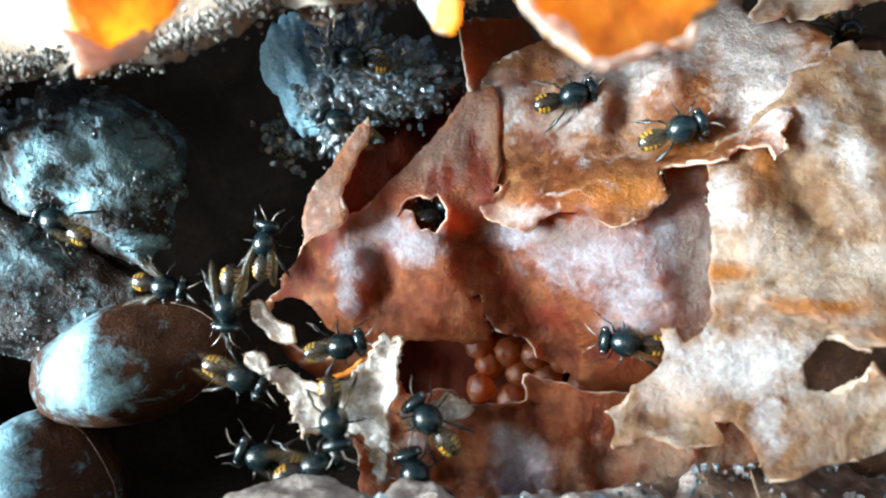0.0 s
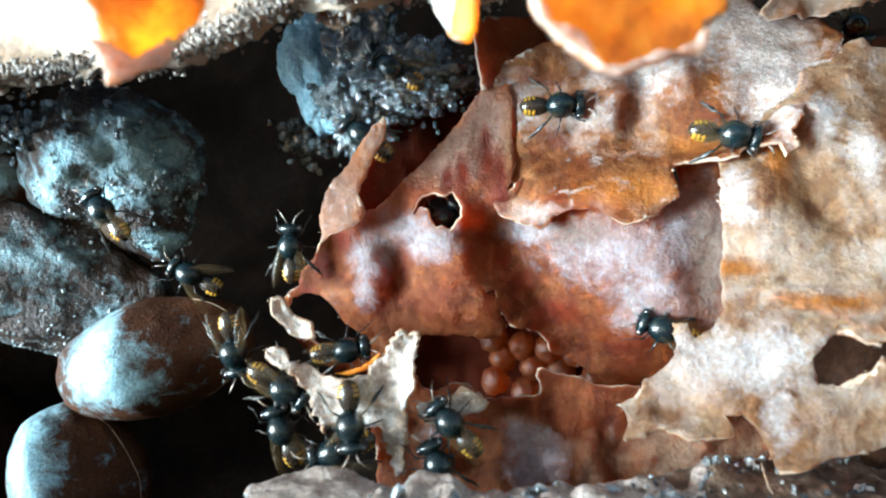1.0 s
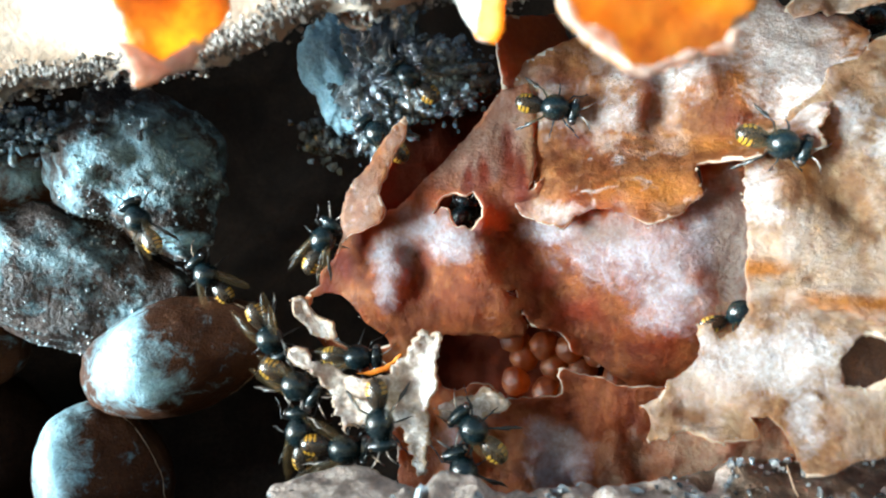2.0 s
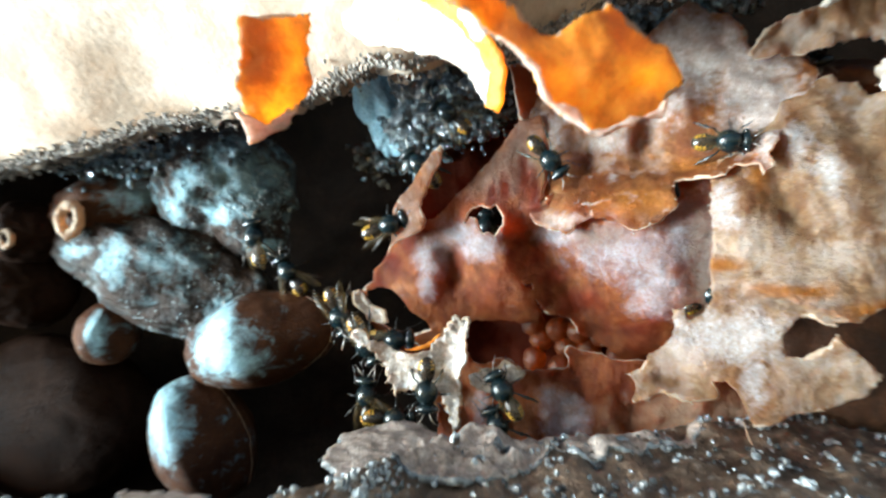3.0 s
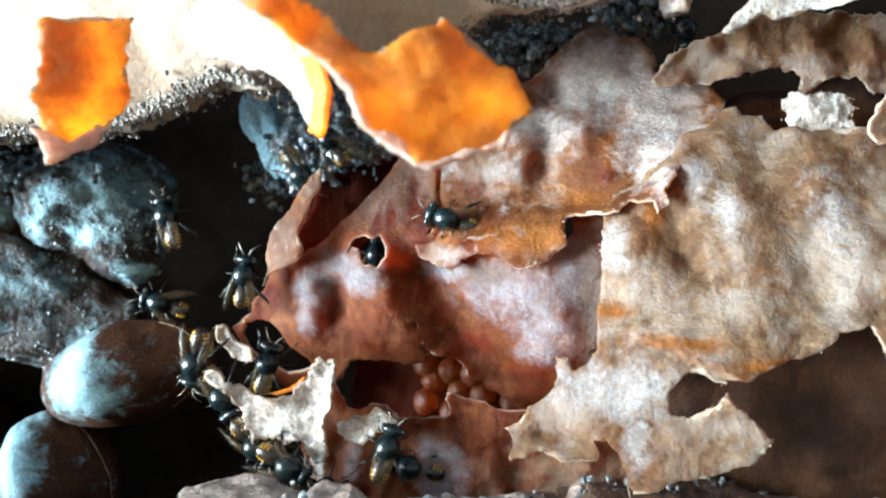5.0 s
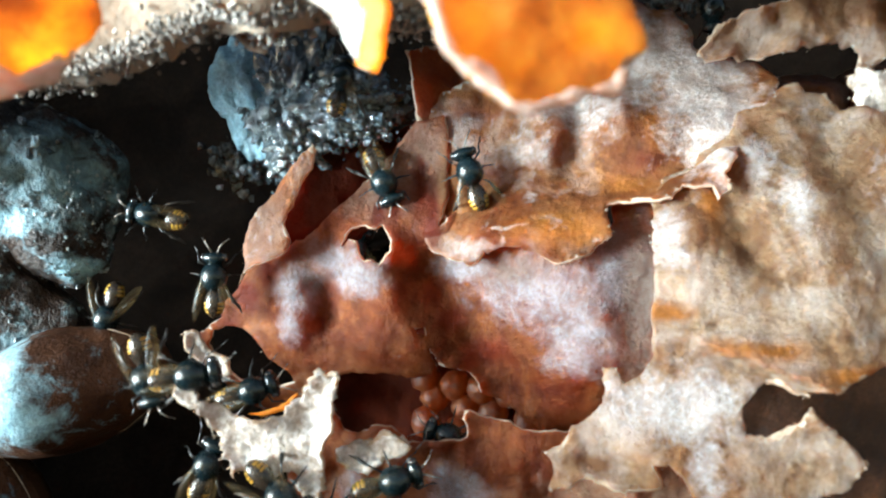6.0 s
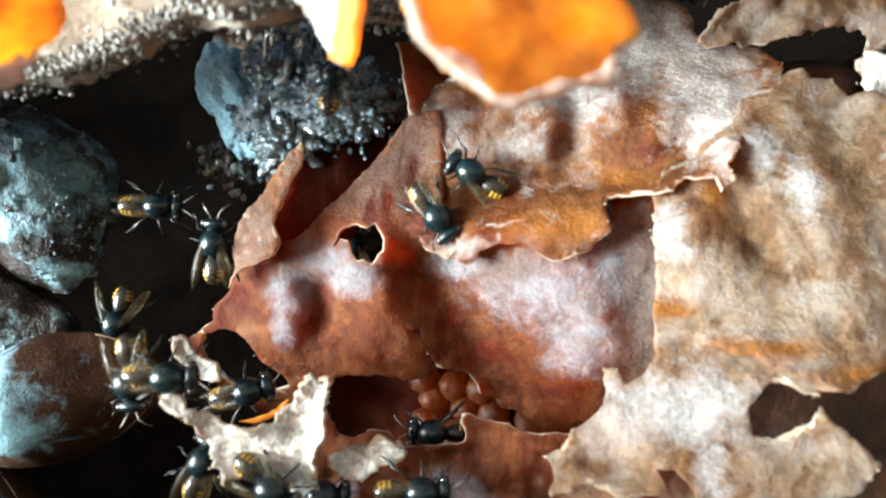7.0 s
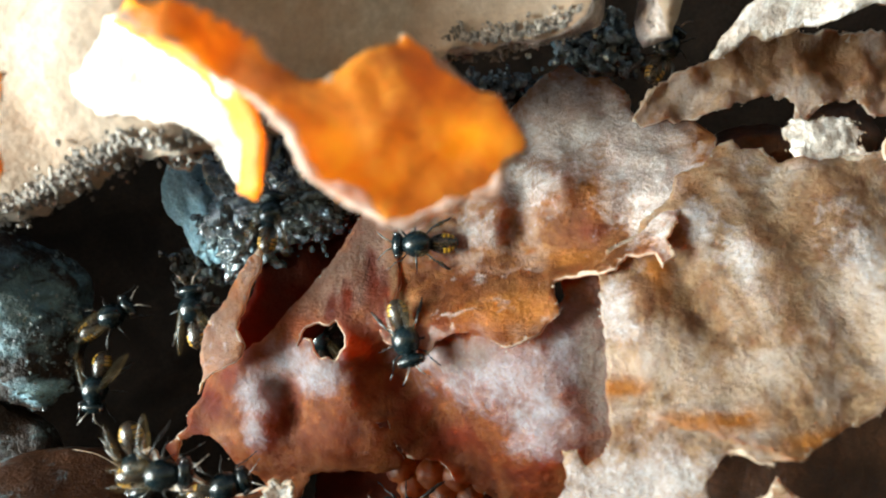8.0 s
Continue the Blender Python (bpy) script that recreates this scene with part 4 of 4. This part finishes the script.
POTS = [
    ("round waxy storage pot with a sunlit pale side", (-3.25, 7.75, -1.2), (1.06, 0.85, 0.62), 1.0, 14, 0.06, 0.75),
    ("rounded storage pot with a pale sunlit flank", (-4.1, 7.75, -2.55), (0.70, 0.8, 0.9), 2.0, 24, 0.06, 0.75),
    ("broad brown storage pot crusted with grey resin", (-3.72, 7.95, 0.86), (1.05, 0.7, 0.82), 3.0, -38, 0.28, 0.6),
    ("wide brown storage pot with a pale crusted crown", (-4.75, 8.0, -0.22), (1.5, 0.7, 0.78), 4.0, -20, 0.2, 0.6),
    ("small round storage pot between larger ones", (-5.6, 8.05, -1.15), (0.42, 0.5, 0.46), 5.0, -30, 0.06, 0.7),
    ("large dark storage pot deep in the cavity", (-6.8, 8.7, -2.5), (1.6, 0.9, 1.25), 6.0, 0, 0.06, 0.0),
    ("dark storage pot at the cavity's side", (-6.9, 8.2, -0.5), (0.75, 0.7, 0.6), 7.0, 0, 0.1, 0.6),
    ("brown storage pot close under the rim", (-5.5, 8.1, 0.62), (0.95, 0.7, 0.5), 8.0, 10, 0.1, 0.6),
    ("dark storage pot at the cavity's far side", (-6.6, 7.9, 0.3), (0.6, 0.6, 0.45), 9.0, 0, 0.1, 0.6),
]
for row in POTS:
    pot(*row)


def wax_ring(cx, cy, cz, size, seed):
    """A small crumbling ring of pale wax that stands on a pot."""
    V, F, n, m = [], [], 28, 10
    for i in range(n):
        a = 2 * math.pi * i / n
        for j in range(m):
            b = 2 * math.pi * j / m
            q = 0.4 * size * (1 + 0.6 * wave(math.cos(a) * 2.5, math.sin(a) * 2.5, j * 0.7 + seed))
            r = size * (1 + 0.25 * wave(math.cos(a), math.sin(a), 4.0 + seed)) + q * math.cos(b)
            V.append((cx + r * math.cos(a), cy + q * 1.6 * math.sin(b), cz + 1.3 * r * math.sin(a)))
    for i in range(n):
        for j in range(m):
            F.append((i * m + j, i * m + (j + 1) % m, ((i + 1) % n) * m + (j + 1) % m, ((i + 1) % n) * m + j))
    return tagged(mesh_of("wax_ring", V, F, [PALE]), "small crumbling pale wax ring on a storage pot", "wax ring")


wax_ring(-5.7, 7.4, 0.45, 0.14, 0.0)
wax_ring(-6.6, 7.4, 0.22, 0.08, 3.0)


# ---------------------------------------------------------------- resin clumps and litter
def clump(label, centre, radii, count, size, mat, seed):
    rng = np.random.default_rng(seed)
    P = rng.normal(0, 0.5, (count, 3)) * np.array(radii) + np.array(centre)
    return tagged(crumbs("resin_clump", P, rng.uniform(0.35, 1.5, count) * size, mat, seed), label, "resin", kind="stuff")


clump("black glossy resin clump hanging in the cavity", (-1.0, 8.0, 1.85), (0.44, 0.36, 0.75), 520, 0.038, RESIN, 11)
clump("black glossy resin clump above the cleft", (-0.4, 7.7, 1.75), (0.52, 0.3, 0.38), 380, 0.036, RESIN, 12)
clump("small resin clump in the dark", (-1.75, 8.6, 1.25), (0.3, 0.2, 0.25), 160, 0.045, RESIN, 13)
clump("black resin clump under the upper rim", (1.75, 8.0, 2.85), (0.6, 0.25, 0.22), 420, 0.05, RESIN, 14)
clump("black resin clump under the upper rim", (2.9, 8.0, 3.3), (0.45, 0.25, 0.35), 420, 0.055, RESIN, 15)
# lump added to stand for the sheen on the resin's lit side
tagged(blob("resin_sheen_lump", (-1.62, 8.15, 1.95), (0.32, 0.28, 0.62), SHEEN, 0.35, 1.3, 31.0, 64, 48, 14), "pale bluish lump standing for the sheen on the resin mass", "resin pillar")
for c, r, k in (((-1.05, 8.0, 1.85), (0.42, 0.3, 0.72), 41.0), ((-0.45, 7.75, 1.78), (0.5, 0.25, 0.36), 42.0), ((-0.95, 7.8, 1.35), (0.3, 0.22, 0.3), 43.0)):
    tagged(blob("resin_lump", c, r, TAR, 0.5, 3.0, k, 90, 60), "wet black resin lump hanging in the cavity", "resin", "black resin lumps over the cleft")
clump("black resin lumps between rim and pots", (-4.9, 7.6, 1.25), (1.2, 0.3, 0.22), 620, 0.045, RESIN, 63)


def litter():
    rng = np.random.default_rng(17)
    P, S = [], []
    while len(P) < 17000:
        x, y = rng.uniform(-6.5, 7), rng.uniform(0.9, 8)
        edge = floor_back(x)
        if y > edge + 0.15:
            continue
        patch = wave(x * 0.8, y * 0.8, 2.0, 4)
        dense = 0.9 if y < 3.7 + 1.2 * patch else 0.10
        dense = max(dense, 0.5 * math.exp(-((y - edge + 0.25) / 0.16) ** 2))
        if rng.uniform() > dense * (0.55 + 0.6 * wave(x * 3, y * 3, 9.0, 2)):
            continue
        s = rng.uniform(0.014, 0.042) * (1.6 if rng.uniform() < 0.12 else 1)
        P.append((x, y, floor_height(x, y) + s * 0.3))
        S.append(s)
    return tagged(crumbs("resin_grains", P, S, CRUMB, 18), "glistening grey and black resin grains on the floor", "resin", kind="stuff")


litter()


tagged(mesh_of("plant_fibre", *tube([(2.49, 5.97, -1.8), (2.53, 5.92, -1.98), (2.6, 5.9, -2.1), (2.66, 5.93, -2.23)], (0.006, 0.008, 0.007, 0.004)), [PALE]), "thin pale plant fibre lying on the grit", "plant fibre")


# ---------------------------------------------------------------- brood cells in the dark gap
COMB_WALL = [(-0.7, -1.9), (-0.6, -0.7), (0.4, -0.55), (1.7, -0.8), (2.0, -1.9)]
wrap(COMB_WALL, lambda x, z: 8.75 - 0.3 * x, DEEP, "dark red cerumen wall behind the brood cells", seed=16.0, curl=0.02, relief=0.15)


def brood():
    rng = np.random.default_rng(21)
    first = None
    k = 0
    for row in range(3):
        for i in range(1, 5):
            x = 0.1 + i * 0.3 + (row % 2) * 0.15 + rng.normal(0, 0.03)
            z = -1.5 + row * 0.26 - 0.05 * i + rng.normal(0, 0.03)
            c = (x, 8.2 - 0.3 * x + rng.normal(0, 0.04), z)
            if first is None:
                first = tagged(blob("brood_cell", c, (0.155, 0.155, 0.16), BROOD, 0.14, 1.8, 1.0, 24, 16), "round orange wax brood cell", "brood cell", "brood cells in the comb")
            else:
                copy_thing(first, pose(CM * c[0], CM * c[1], CM * c[2], 0, rng.uniform(0, 90), rng.uniform(0, 90)))


brood()

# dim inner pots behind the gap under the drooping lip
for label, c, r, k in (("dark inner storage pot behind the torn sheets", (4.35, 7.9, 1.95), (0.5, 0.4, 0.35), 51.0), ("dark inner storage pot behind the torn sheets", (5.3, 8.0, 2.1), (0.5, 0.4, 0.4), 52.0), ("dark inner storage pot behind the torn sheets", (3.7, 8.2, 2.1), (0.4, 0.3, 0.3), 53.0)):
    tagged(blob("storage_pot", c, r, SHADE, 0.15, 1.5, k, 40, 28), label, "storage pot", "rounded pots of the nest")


# ---------------------------------------------------------------- bees
BEE = 0.92 * CM  # the bees' plan is drawn for a length of 7.5 mm


def bee_part(name, verts, faces, mat, parent, label="", at=(0, 0, 0)):
    """A part of the bee, in cm in the bee's space, turning about the point at."""
    me = bpy.data.meshes.new(name)
    off = np.array(at)
    me.from_pydata(((np.asarray(verts, float) - off) * BEE).tolist(), [], faces)
    me.materials.append(mat)
    me.polygons.foreach_set("use_smooth", [True] * len(me.polygons))
    me.update()
    ob = new(name, me)
    ob.parent = parent
    base = Vector((0, 0, 0)) if "origin" not in parent else Vector(parent["origin"])
    ob.location = Vector(off * BEE) - base
    ob["origin"] = tuple(off * BEE)
    return tagged(ob, label)


def egg(centre, radii, power=1.0, n=18, rings=12):
    v, f = ball(n, rings)
    v = np.stack([v[:, 0], v[:, 2], -v[:, 1]], 1)
    taper = 1 - 0.18 * power * v[:, 1]
    return v * np.stack([taper, np.ones(len(v)), taper], 1) * np.array(radii) + np.array(centre), f


def wing_blade(side, length, width, converge, lift):
    """A thin clear wing from its root beside the thorax, folded back along the abdomen."""
    V, F, n = [], [], 10
    for i in range(n + 1):
        k = i / n
        w = width * (math.sin(math.pi * (0.12 + 0.86 * k)) ** 0.7) * (0.55 + 0.5 * k)
        for e, h in ((-0.5, -0.004), (-0.15, 0.012), (0.2, 0.006), (0.5, -0.02)):
            V.append((side * (0.08 - converge * k + e * w), 0.03 - k * length, lift + h + 0.035 * k * (1 - k) - 0.07 * k))
    for i in range(n):
        for j in range(3):
            a = i * 4 + j
            F.append((a, a + 1, a + 5, a + 4))
    return V, F


def make_bee(name="stingless_bee"):
    """A stingless bee facing +y with its back to +z, about 7 mm long."""
    bee = new(name)
    th = bee_part("thorax", *egg((0, 0, 0.035), (0.14, 0.155, 0.14), 0.3), SHELL, bee, "glossy black thorax")
    v, f = egg((0, 0.19, 0.005), (0.135, 0.07, 0.1), -0.4)
    hd = bee_part("head", v, f, SHELL, bee, "black head", at=(0, 0.15, 0.01))
    for s in (-1, 1):
        bee_part("eye", *egg((s * 0.108, 0.198, 0.015), (0.035, 0.045, 0.06), 0, 12, 8), EYE, hd)
        bee_part("antenna", *tube([(s * 0.03, 0.25, 0.03), (s * 0.06, 0.31, 0.07), (s * 0.10, 0.36, 0.05), (s * 0.14, 0.40, 0.0)], (0.009, 0.007, 0.007, 0.006)), FEELER, hd, at=(s * 0.03, 0.26, 0.03))
    v, f = egg((0, -0.265, -0.02), (0.105, 0.165, 0.09), 0.7, 20, 16)
    ab = bee_part("abdomen", v, f, BELLY, bee, "dark abdomen with yellow bands", at=(0, -0.12, 0.0))
    for i, y in enumerate((-0.285, -0.33, -0.372)):
        V, F, n = [], [], 7
        for s in (-1, 1):
            for w, out in ((-0.015, 1.0), (-0.011, 1.02), (0.011, 1.02), (0.015, 1.0)):
                yy = y + w
                r = math.sqrt(max(0.02, 1 - ((yy + 0.265) / 0.165) ** 2)) * (1 - 0.126 * (yy + 0.265) / 0.165)
                for k in range(n):
                    a = radians(-25 + 85 * k / (n - 1))
                    V.append((s * 0.105 * r * out * math.cos(a), yy, -0.02 + 0.09 * r * out * math.sin(a)))
            o = 0 if s < 0 else 4 * n
            for j in range(3):
                F += [(o + j * n + k, o + j * n + k + 1, o + (j + 1) * n + k + 1, o + (j + 1) * n + k)[::s] for k in range(n - 1)]
        bee_part("band", V, F, YELLOW, ab, "yellow band")
    for s in (-1, 1):
        bee_part("forewing", *wing_blade(s, 0.5, 0.135, 0.035, 0.135 if s > 0 else 0.142), WING, bee, "clear amber forewing", at=(s * 0.09, 0.02, 0.12))
        bee_part("hindwing", *wing_blade(s, 0.34, 0.1, 0.0, 0.115), WING, bee, "clear amber hindwing", at=(s * 0.09, 0.02, 0.10))
        for i, (y, fy, spread) in enumerate(((0.09, 0.16, 0.22), (0.01, 0.0, 0.27), (-0.07, -0.2, 0.26))):
            pts = [(s * 0.07, y, -0.05), (s * 0.16, y + fy * 0.45, 0.03), (s * spread * 0.82, y + fy * 0.9, -0.04), (s * spread * 0.95, y + fy * 1.15, -0.115), (s * spread * 1.1, y + fy * 1.5, -0.13)]
            wide = (0.011, 0.012, 0.009 if i < 2 else 0.024, 0.006 if i < 2 else 0.018, 0.004)
            bee_part("leg", *tube(pts, wide), LEG, bee, "", at=(s * 0.07, y, -0.05))
    return tagged(bee, "black stingless bee with yellow-banded abdomen and amber wings", "bee", "bees on the nest")


# seconds, place in cm, heading in degrees (0: right, 90: up) of each bee
BEES = {
    "A": [(0, 1.24, 7.02, 1.46, 15), (0.5, 1.14, 7.03, 1.42, 8), (1, 1.00, 7.04, 1.35, 0), (1.5, 0.85, 7.08, 1.35, -5), (3, 0.61, 7.04, 1.03, -50), (3.5, 0.56, 6.96, 0.74, -75), (4, 0.61, 6.87, 0.55, -60), (4.5, 0.67, 6.86, 0.58, -160), (6, 0.75, 6.99, 1.03, 110), (6.5, 0.74, 6.97, 0.95, 105), (7, 0.81, 6.95, 0.98, 150), (7.5, 0.77, 7.04, 1.19, 172), (8, 0.76, 7.05, 1.18, 178)],
    "B": [(0, 2.11, 6.54, 1.06, 20), (0.5, 2.22, 6.51, 1.07, 10), (1, 2.42, 6.37, 0.96, -10), (1.5, 2.57, 6.21, 0.79, -20), (3, 2.51, 6.46, 1.14, 0), (3.5, 2.70, 6.95, 1.31, 40), (4.5, 2.84, 7.7, 1.70, 80), (6, 3.20, 7.8, 1.71, 90), (8, 2.88, 7.8, 1.57, 100)],
    "C": [(0, 1.64, 6.65, -0.84, 175), (0.5, 1.73, 6.62, -0.80, 170), (1, 1.85, 6.58, -0.76, 160), (1.5, 2.26, 6.60, -0.67, 20), (3, 2.37, 6.65, -0.54, 30), (8, 2.95, 6.65, -0.35, 30)],
    "D": [(0, -0.13, 7.45, 0.30, 40), (1, -0.14, 7.45, 0.27, 50), (1.5, -0.15, 7.50, 0.29, 60), (3, -0.23, 8.60, 0.28, 90), (8, -0.44, 8.60, 0.35, 90)],
    "E": [(0, -0.95, 6.95, -0.91, 15), (1, -1.09, 7.10, -1.02, 10), (1.5, -1.12, 7.10, -1.07, 0), (3, -1.31, 7.10, -1.10, 0), (3.5, -1.25, 7.10, -0.96, 60), (4.5, -1.27, 7.00, -0.86, 90), (6, -1.18, 6.95, -1.02, 20), (7, -1.15, 6.95, -0.98, 15), (8, -1.10, 6.95, -0.88, 15)],
    "F": [(0, -1.95, 6.70, -0.53, -95), (0.5, -2.00, 6.70, -0.70, -95), (1, -2.09, 6.70, -0.99, -80), (1.5, -2.02, 6.70, -0.93, -60), (3, -1.91, 6.70, -0.79, -70), (3.5, -1.87, 6.60, -0.76, -75), (4, -1.77, 6.50, -0.98, -75), (4.5, -1.79, 6.40, -0.85, -110), (6, -1.91, 6.30, -0.84, -75), (6.5, -1.94, 6.30, -0.83, -80), (7, -1.94, 6.30, -0.80, -85), (7.5, -1.76, 6.30, -0.47, -80), (8, -1.61, 6.30, -0.57, -80)],
    "G": [(0, -1.76, 6.50, -1.13, -20), (0.5, -1.56, 6.40, -1.19, -25), (1, -1.53, 6.35, -1.26, -30), (1.5, -1.66, 6.35, -1.28, -20), (3, -1.53, 6.40, -1.08, -60), (3.5, -1.62, 6.40, -1.26, -60), (4.5, -1.53, 6.40, -1.32, -80), (6, -1.52, 6.20, -0.78, 10), (6.5, -1.56, 6.20, -0.74, 5), (7, -1.60, 6.20, -0.74, 0), (8, -1.37, 6.20, -0.61, 0)],
    "H": [(0, -0.90, 6.12, -1.44, -80), (0.5, -0.89, 6.12, -1.46, -85), (1, -0.92, 6.12, -1.53, -85), (1.5, -0.89, 6.12, -1.51, -80), (3, -0.83, 6.20, -1.57, -90), (3.5, -0.81, 6.20, -1.97, -60), (4.5, -0.80, 6.20, -1.86, -20), (6, -0.77, 6.20, -1.75, -40), (8, -0.82, 6.20, -1.44, -40)],
    "I": [(0, -0.13, 6.30, -1.45, 130), (0.5, -0.09, 6.30, -1.48, 130), (1, -0.08, 6.30, -1.54, 132), (1.5, -0.07, 6.30, -1.61, 135), (3, -0.00, 6.35, -1.57, 120), (3.5, 0.09, 6.35, -1.65, 100), (4, 0.16, 6.35, -1.58, 100), (4.5, 0.19, 6.35, -1.61, 95), (6, 0.14, 6.35, -1.65, 20), (6.5, 0.23, 6.35, -1.62, 10), (7, 0.39, 6.35, -1.69, 0), (8, 0.19, 6.35, -1.52, 0)],
    "J": [(0, -0.24, 6.30, -1.92, 110), (0.5, -0.19, 6.30, -1.90, 110), (1, -0.18, 6.30, -1.91, 115), (1.5, -0.17, 6.30, -1.95, 115), (3, -0.06, 6.50, -2.00, 110), (3.5, 0.01, 6.60, -2.18, 160), (4.5, 0.13, 6.50, -2.12, 170), (5.8, 0.62, 7.20, -1.52, 160), (6.5, 0.55, 7.25, -1.44, 175), (7, 0.48, 7.25, -1.42, 175), (8, 0.49, 7.25, -1.29, 175)],
    "K": [(0, -2.85, 7.60, -0.39, -10), (1, -2.83, 7.60, -0.29, 150), (1.5, -2.88, 7.60, -0.31, 140), (3, -2.81, 7.60, -0.27, 120), (3.5, -2.73, 7.60, -0.35, 120), (4, -2.82, 7.60, -0.42, 100), (4.5, -2.80, 7.60, -0.27, 120), (6, -2.87, 7.80, -0.47, -100), (7, -2.68, 7.80, -0.47, -100), (8, -2.64, 7.80, 0.01, -100)],
    "L": [(0, -3.75, 7.15, 0.27, 150), (0.5, -3.69, 7.15, 0.34, 140), (1, -3.53, 7.15, 0.37, 130), (1.5, -3.51, 7.15, 0.34, 125), (3, -3.11, 7.20, 0.18, 100), (3.5, -3.02, 7.20, 0.31, 80), (4, -2.77, 7.20, 0.46, 60), (4.5, -2.66, 7.20, 0.76, 80), (6, -2.40, 7.60, 0.60, 170), (6.5, -2.37, 7.70, 0.61, 0), (7, -2.24, 7.70, 0.71, 0), (8, -2.45, 7.80, 0.75, 30)],
    "M": [(0, -1.80, 7.50, 0.06, 80), (0.5, -1.80, 7.50, 0.03, 85), (1, -1.72, 7.45, 0.00, 90), (1.5, -1.68, 7.40, -0.02, 85), (3, -1.37, 7.20, 0.31, 20), (3.5, -1.67, 7.30, -0.11, 60), (4, -1.65, 7.30, -0.13, 80), (4.5, -1.64, 7.30, 0.06, 80), (6, -1.66, 7.30, -0.00, 90), (6.5, -1.65, 7.30, 0.06, 85), (7, -1.57, 7.30, 0.34, 88), (7.5, -1.47, 7.30, 0.68, 95), (8, -1.45, 7.30, 0.74, 95)],
    "N": [(0, -1.03, 7.30, 1.26, 150), (1, -0.96, 7.25, 1.12, 140), (1.5, -0.99, 7.25, 1.13, 140), (3, -1.01, 7.25, 1.06, 130), (3.5, -0.94, 7.25, 1.04, 120), (4.5, -0.99, 7.20, 1.16, -60), (5.8, -0.41, 7.15, 1.19, -50), (6, -0.05, 7.24, 0.93, -65), (6.5, -0.01, 7.21, 0.85, -70), (7, 0.52, 6.91, 0.56, -55), (7.5, 0.59, 6.79, 0.29, -75), (8, 0.61, 6.78, 0.29, -78)],
    "O": [(0, -0.89, 7.30, 1.88, 170), (1, -0.67, 7.30, 1.79, 150), (1.5, -0.71, 7.30, 1.70, 140), (3, -0.65, 7.30, 1.69, 140), (4.5, -0.74, 7.30, 1.51, 140), (6, -0.49, 7.30, 1.95, 80), (7, -0.46, 7.30, 1.94, 80), (8, -0.65, 7.30, 1.61, 80)],
    "P": [(0, 4.17, 7.60, 2.22, -60), (3.5, 3.73, 7.50, 2.43, -70), (4.5, 3.48, 7.60, 2.95, -70), (6, 3.27, 7.60, 2.85, -80), (7.5, 3.32, 7.30, 3.16, 60), (8, 3.39, 7.30, 3.00, 60)],
    "Q": [(0, -1.60, 6.50, -1.83, 160), (0.5, -1.59, 6.50, -1.82, 120), (1, -1.60, 6.50, -1.65, 110), (1.5, -1.65, 6.50, -1.67, 100), (3, -1.58, 6.60, -1.69, 90), (4.5, -1.11, 6.50, -1.79, -100), (6, -1.47, 6.60, -1.60, 70), (7, -1.44, 6.60, -1.50, 70), (8, -1.45, 6.60, -1.34, 70)],
    "R": [(0, -1.08, 6.30, -1.84, 20), (0.5, -0.95, 6.30, -1.88, 10), (1, -1.10, 6.30, -1.80, -160), (1.5, -1.16, 6.30, -1.76, -20), (3, -1.23, 6.50, -1.93, 0), (4.5, -0.50, 6.50, -2.14, -10), (8, -0.43, 6.50, -1.48, 0)],
}


def cling(x, y, z, heading, lean=0.0):
    """A bee on an upright surface, its back to the front."""
    return pose(CM * x, CM * y, CM * z, 90) @ pose(0, 0, 0, lean, 0, heading - 90)


SPLAY = (4, 22, 0, 12, 30, 2, 16)  # degrees by which a bee's wings are opened


def add_bees():
    made = {}
    first = make_bee()
    for k in BEES:
        made[k] = first if not made else copy_thing(first, Matrix())
        opened = SPLAY[len(made) % len(SPLAY)]
        for c in made[k].children:
            if c.name.startswith(("forewing", "hindwing")):
                c.rotation_euler.z = radians(opened * (1 if c.location.x > 0 else -1))
    return made


bees = add_bees()


def eased(rows):
    """Fills in steps of half a turn or less, with the shorter way round."""
    out = [rows[0]]
    for r in rows[1:]:
        p = out[-1]
        turn = (r[4] - p[4] + 180) % 360 - 180
        steps = max(1, math.ceil(abs(turn) / 70))
        for i in range(1, steps + 1):
            k = i / steps
            out.append(tuple(a + (b - a) * k for a, b in zip(p[:4], r[:4])) + (p[4] + turn * k,))
    if out[-1][0] < 8:
        out.append((8.0,) + out[-1][1:])
    return out


def motions():
    """The bees crawl about, and their legs step as they go."""
    for i, (k, rows) in enumerate(BEES.items()):
        bee = bees[k]
        walk(bee, [(t, cling(x, y, z, h, 6 * math.sin(i * 2.1))) for t, x, y, z, h in eased(rows)])
        legs = [c for c in bee.children if c.name.startswith("leg")]
        for j, leg in enumerate(legs):
            place = leg.location.copy()
            walk(leg, [(t / 5, Matrix.Translation(place) @ pose(0, 0, 0, 0, 0, 9 * math.sin(t * 2.2 + j * math.pi + i))) for t in range(41)])


motions()
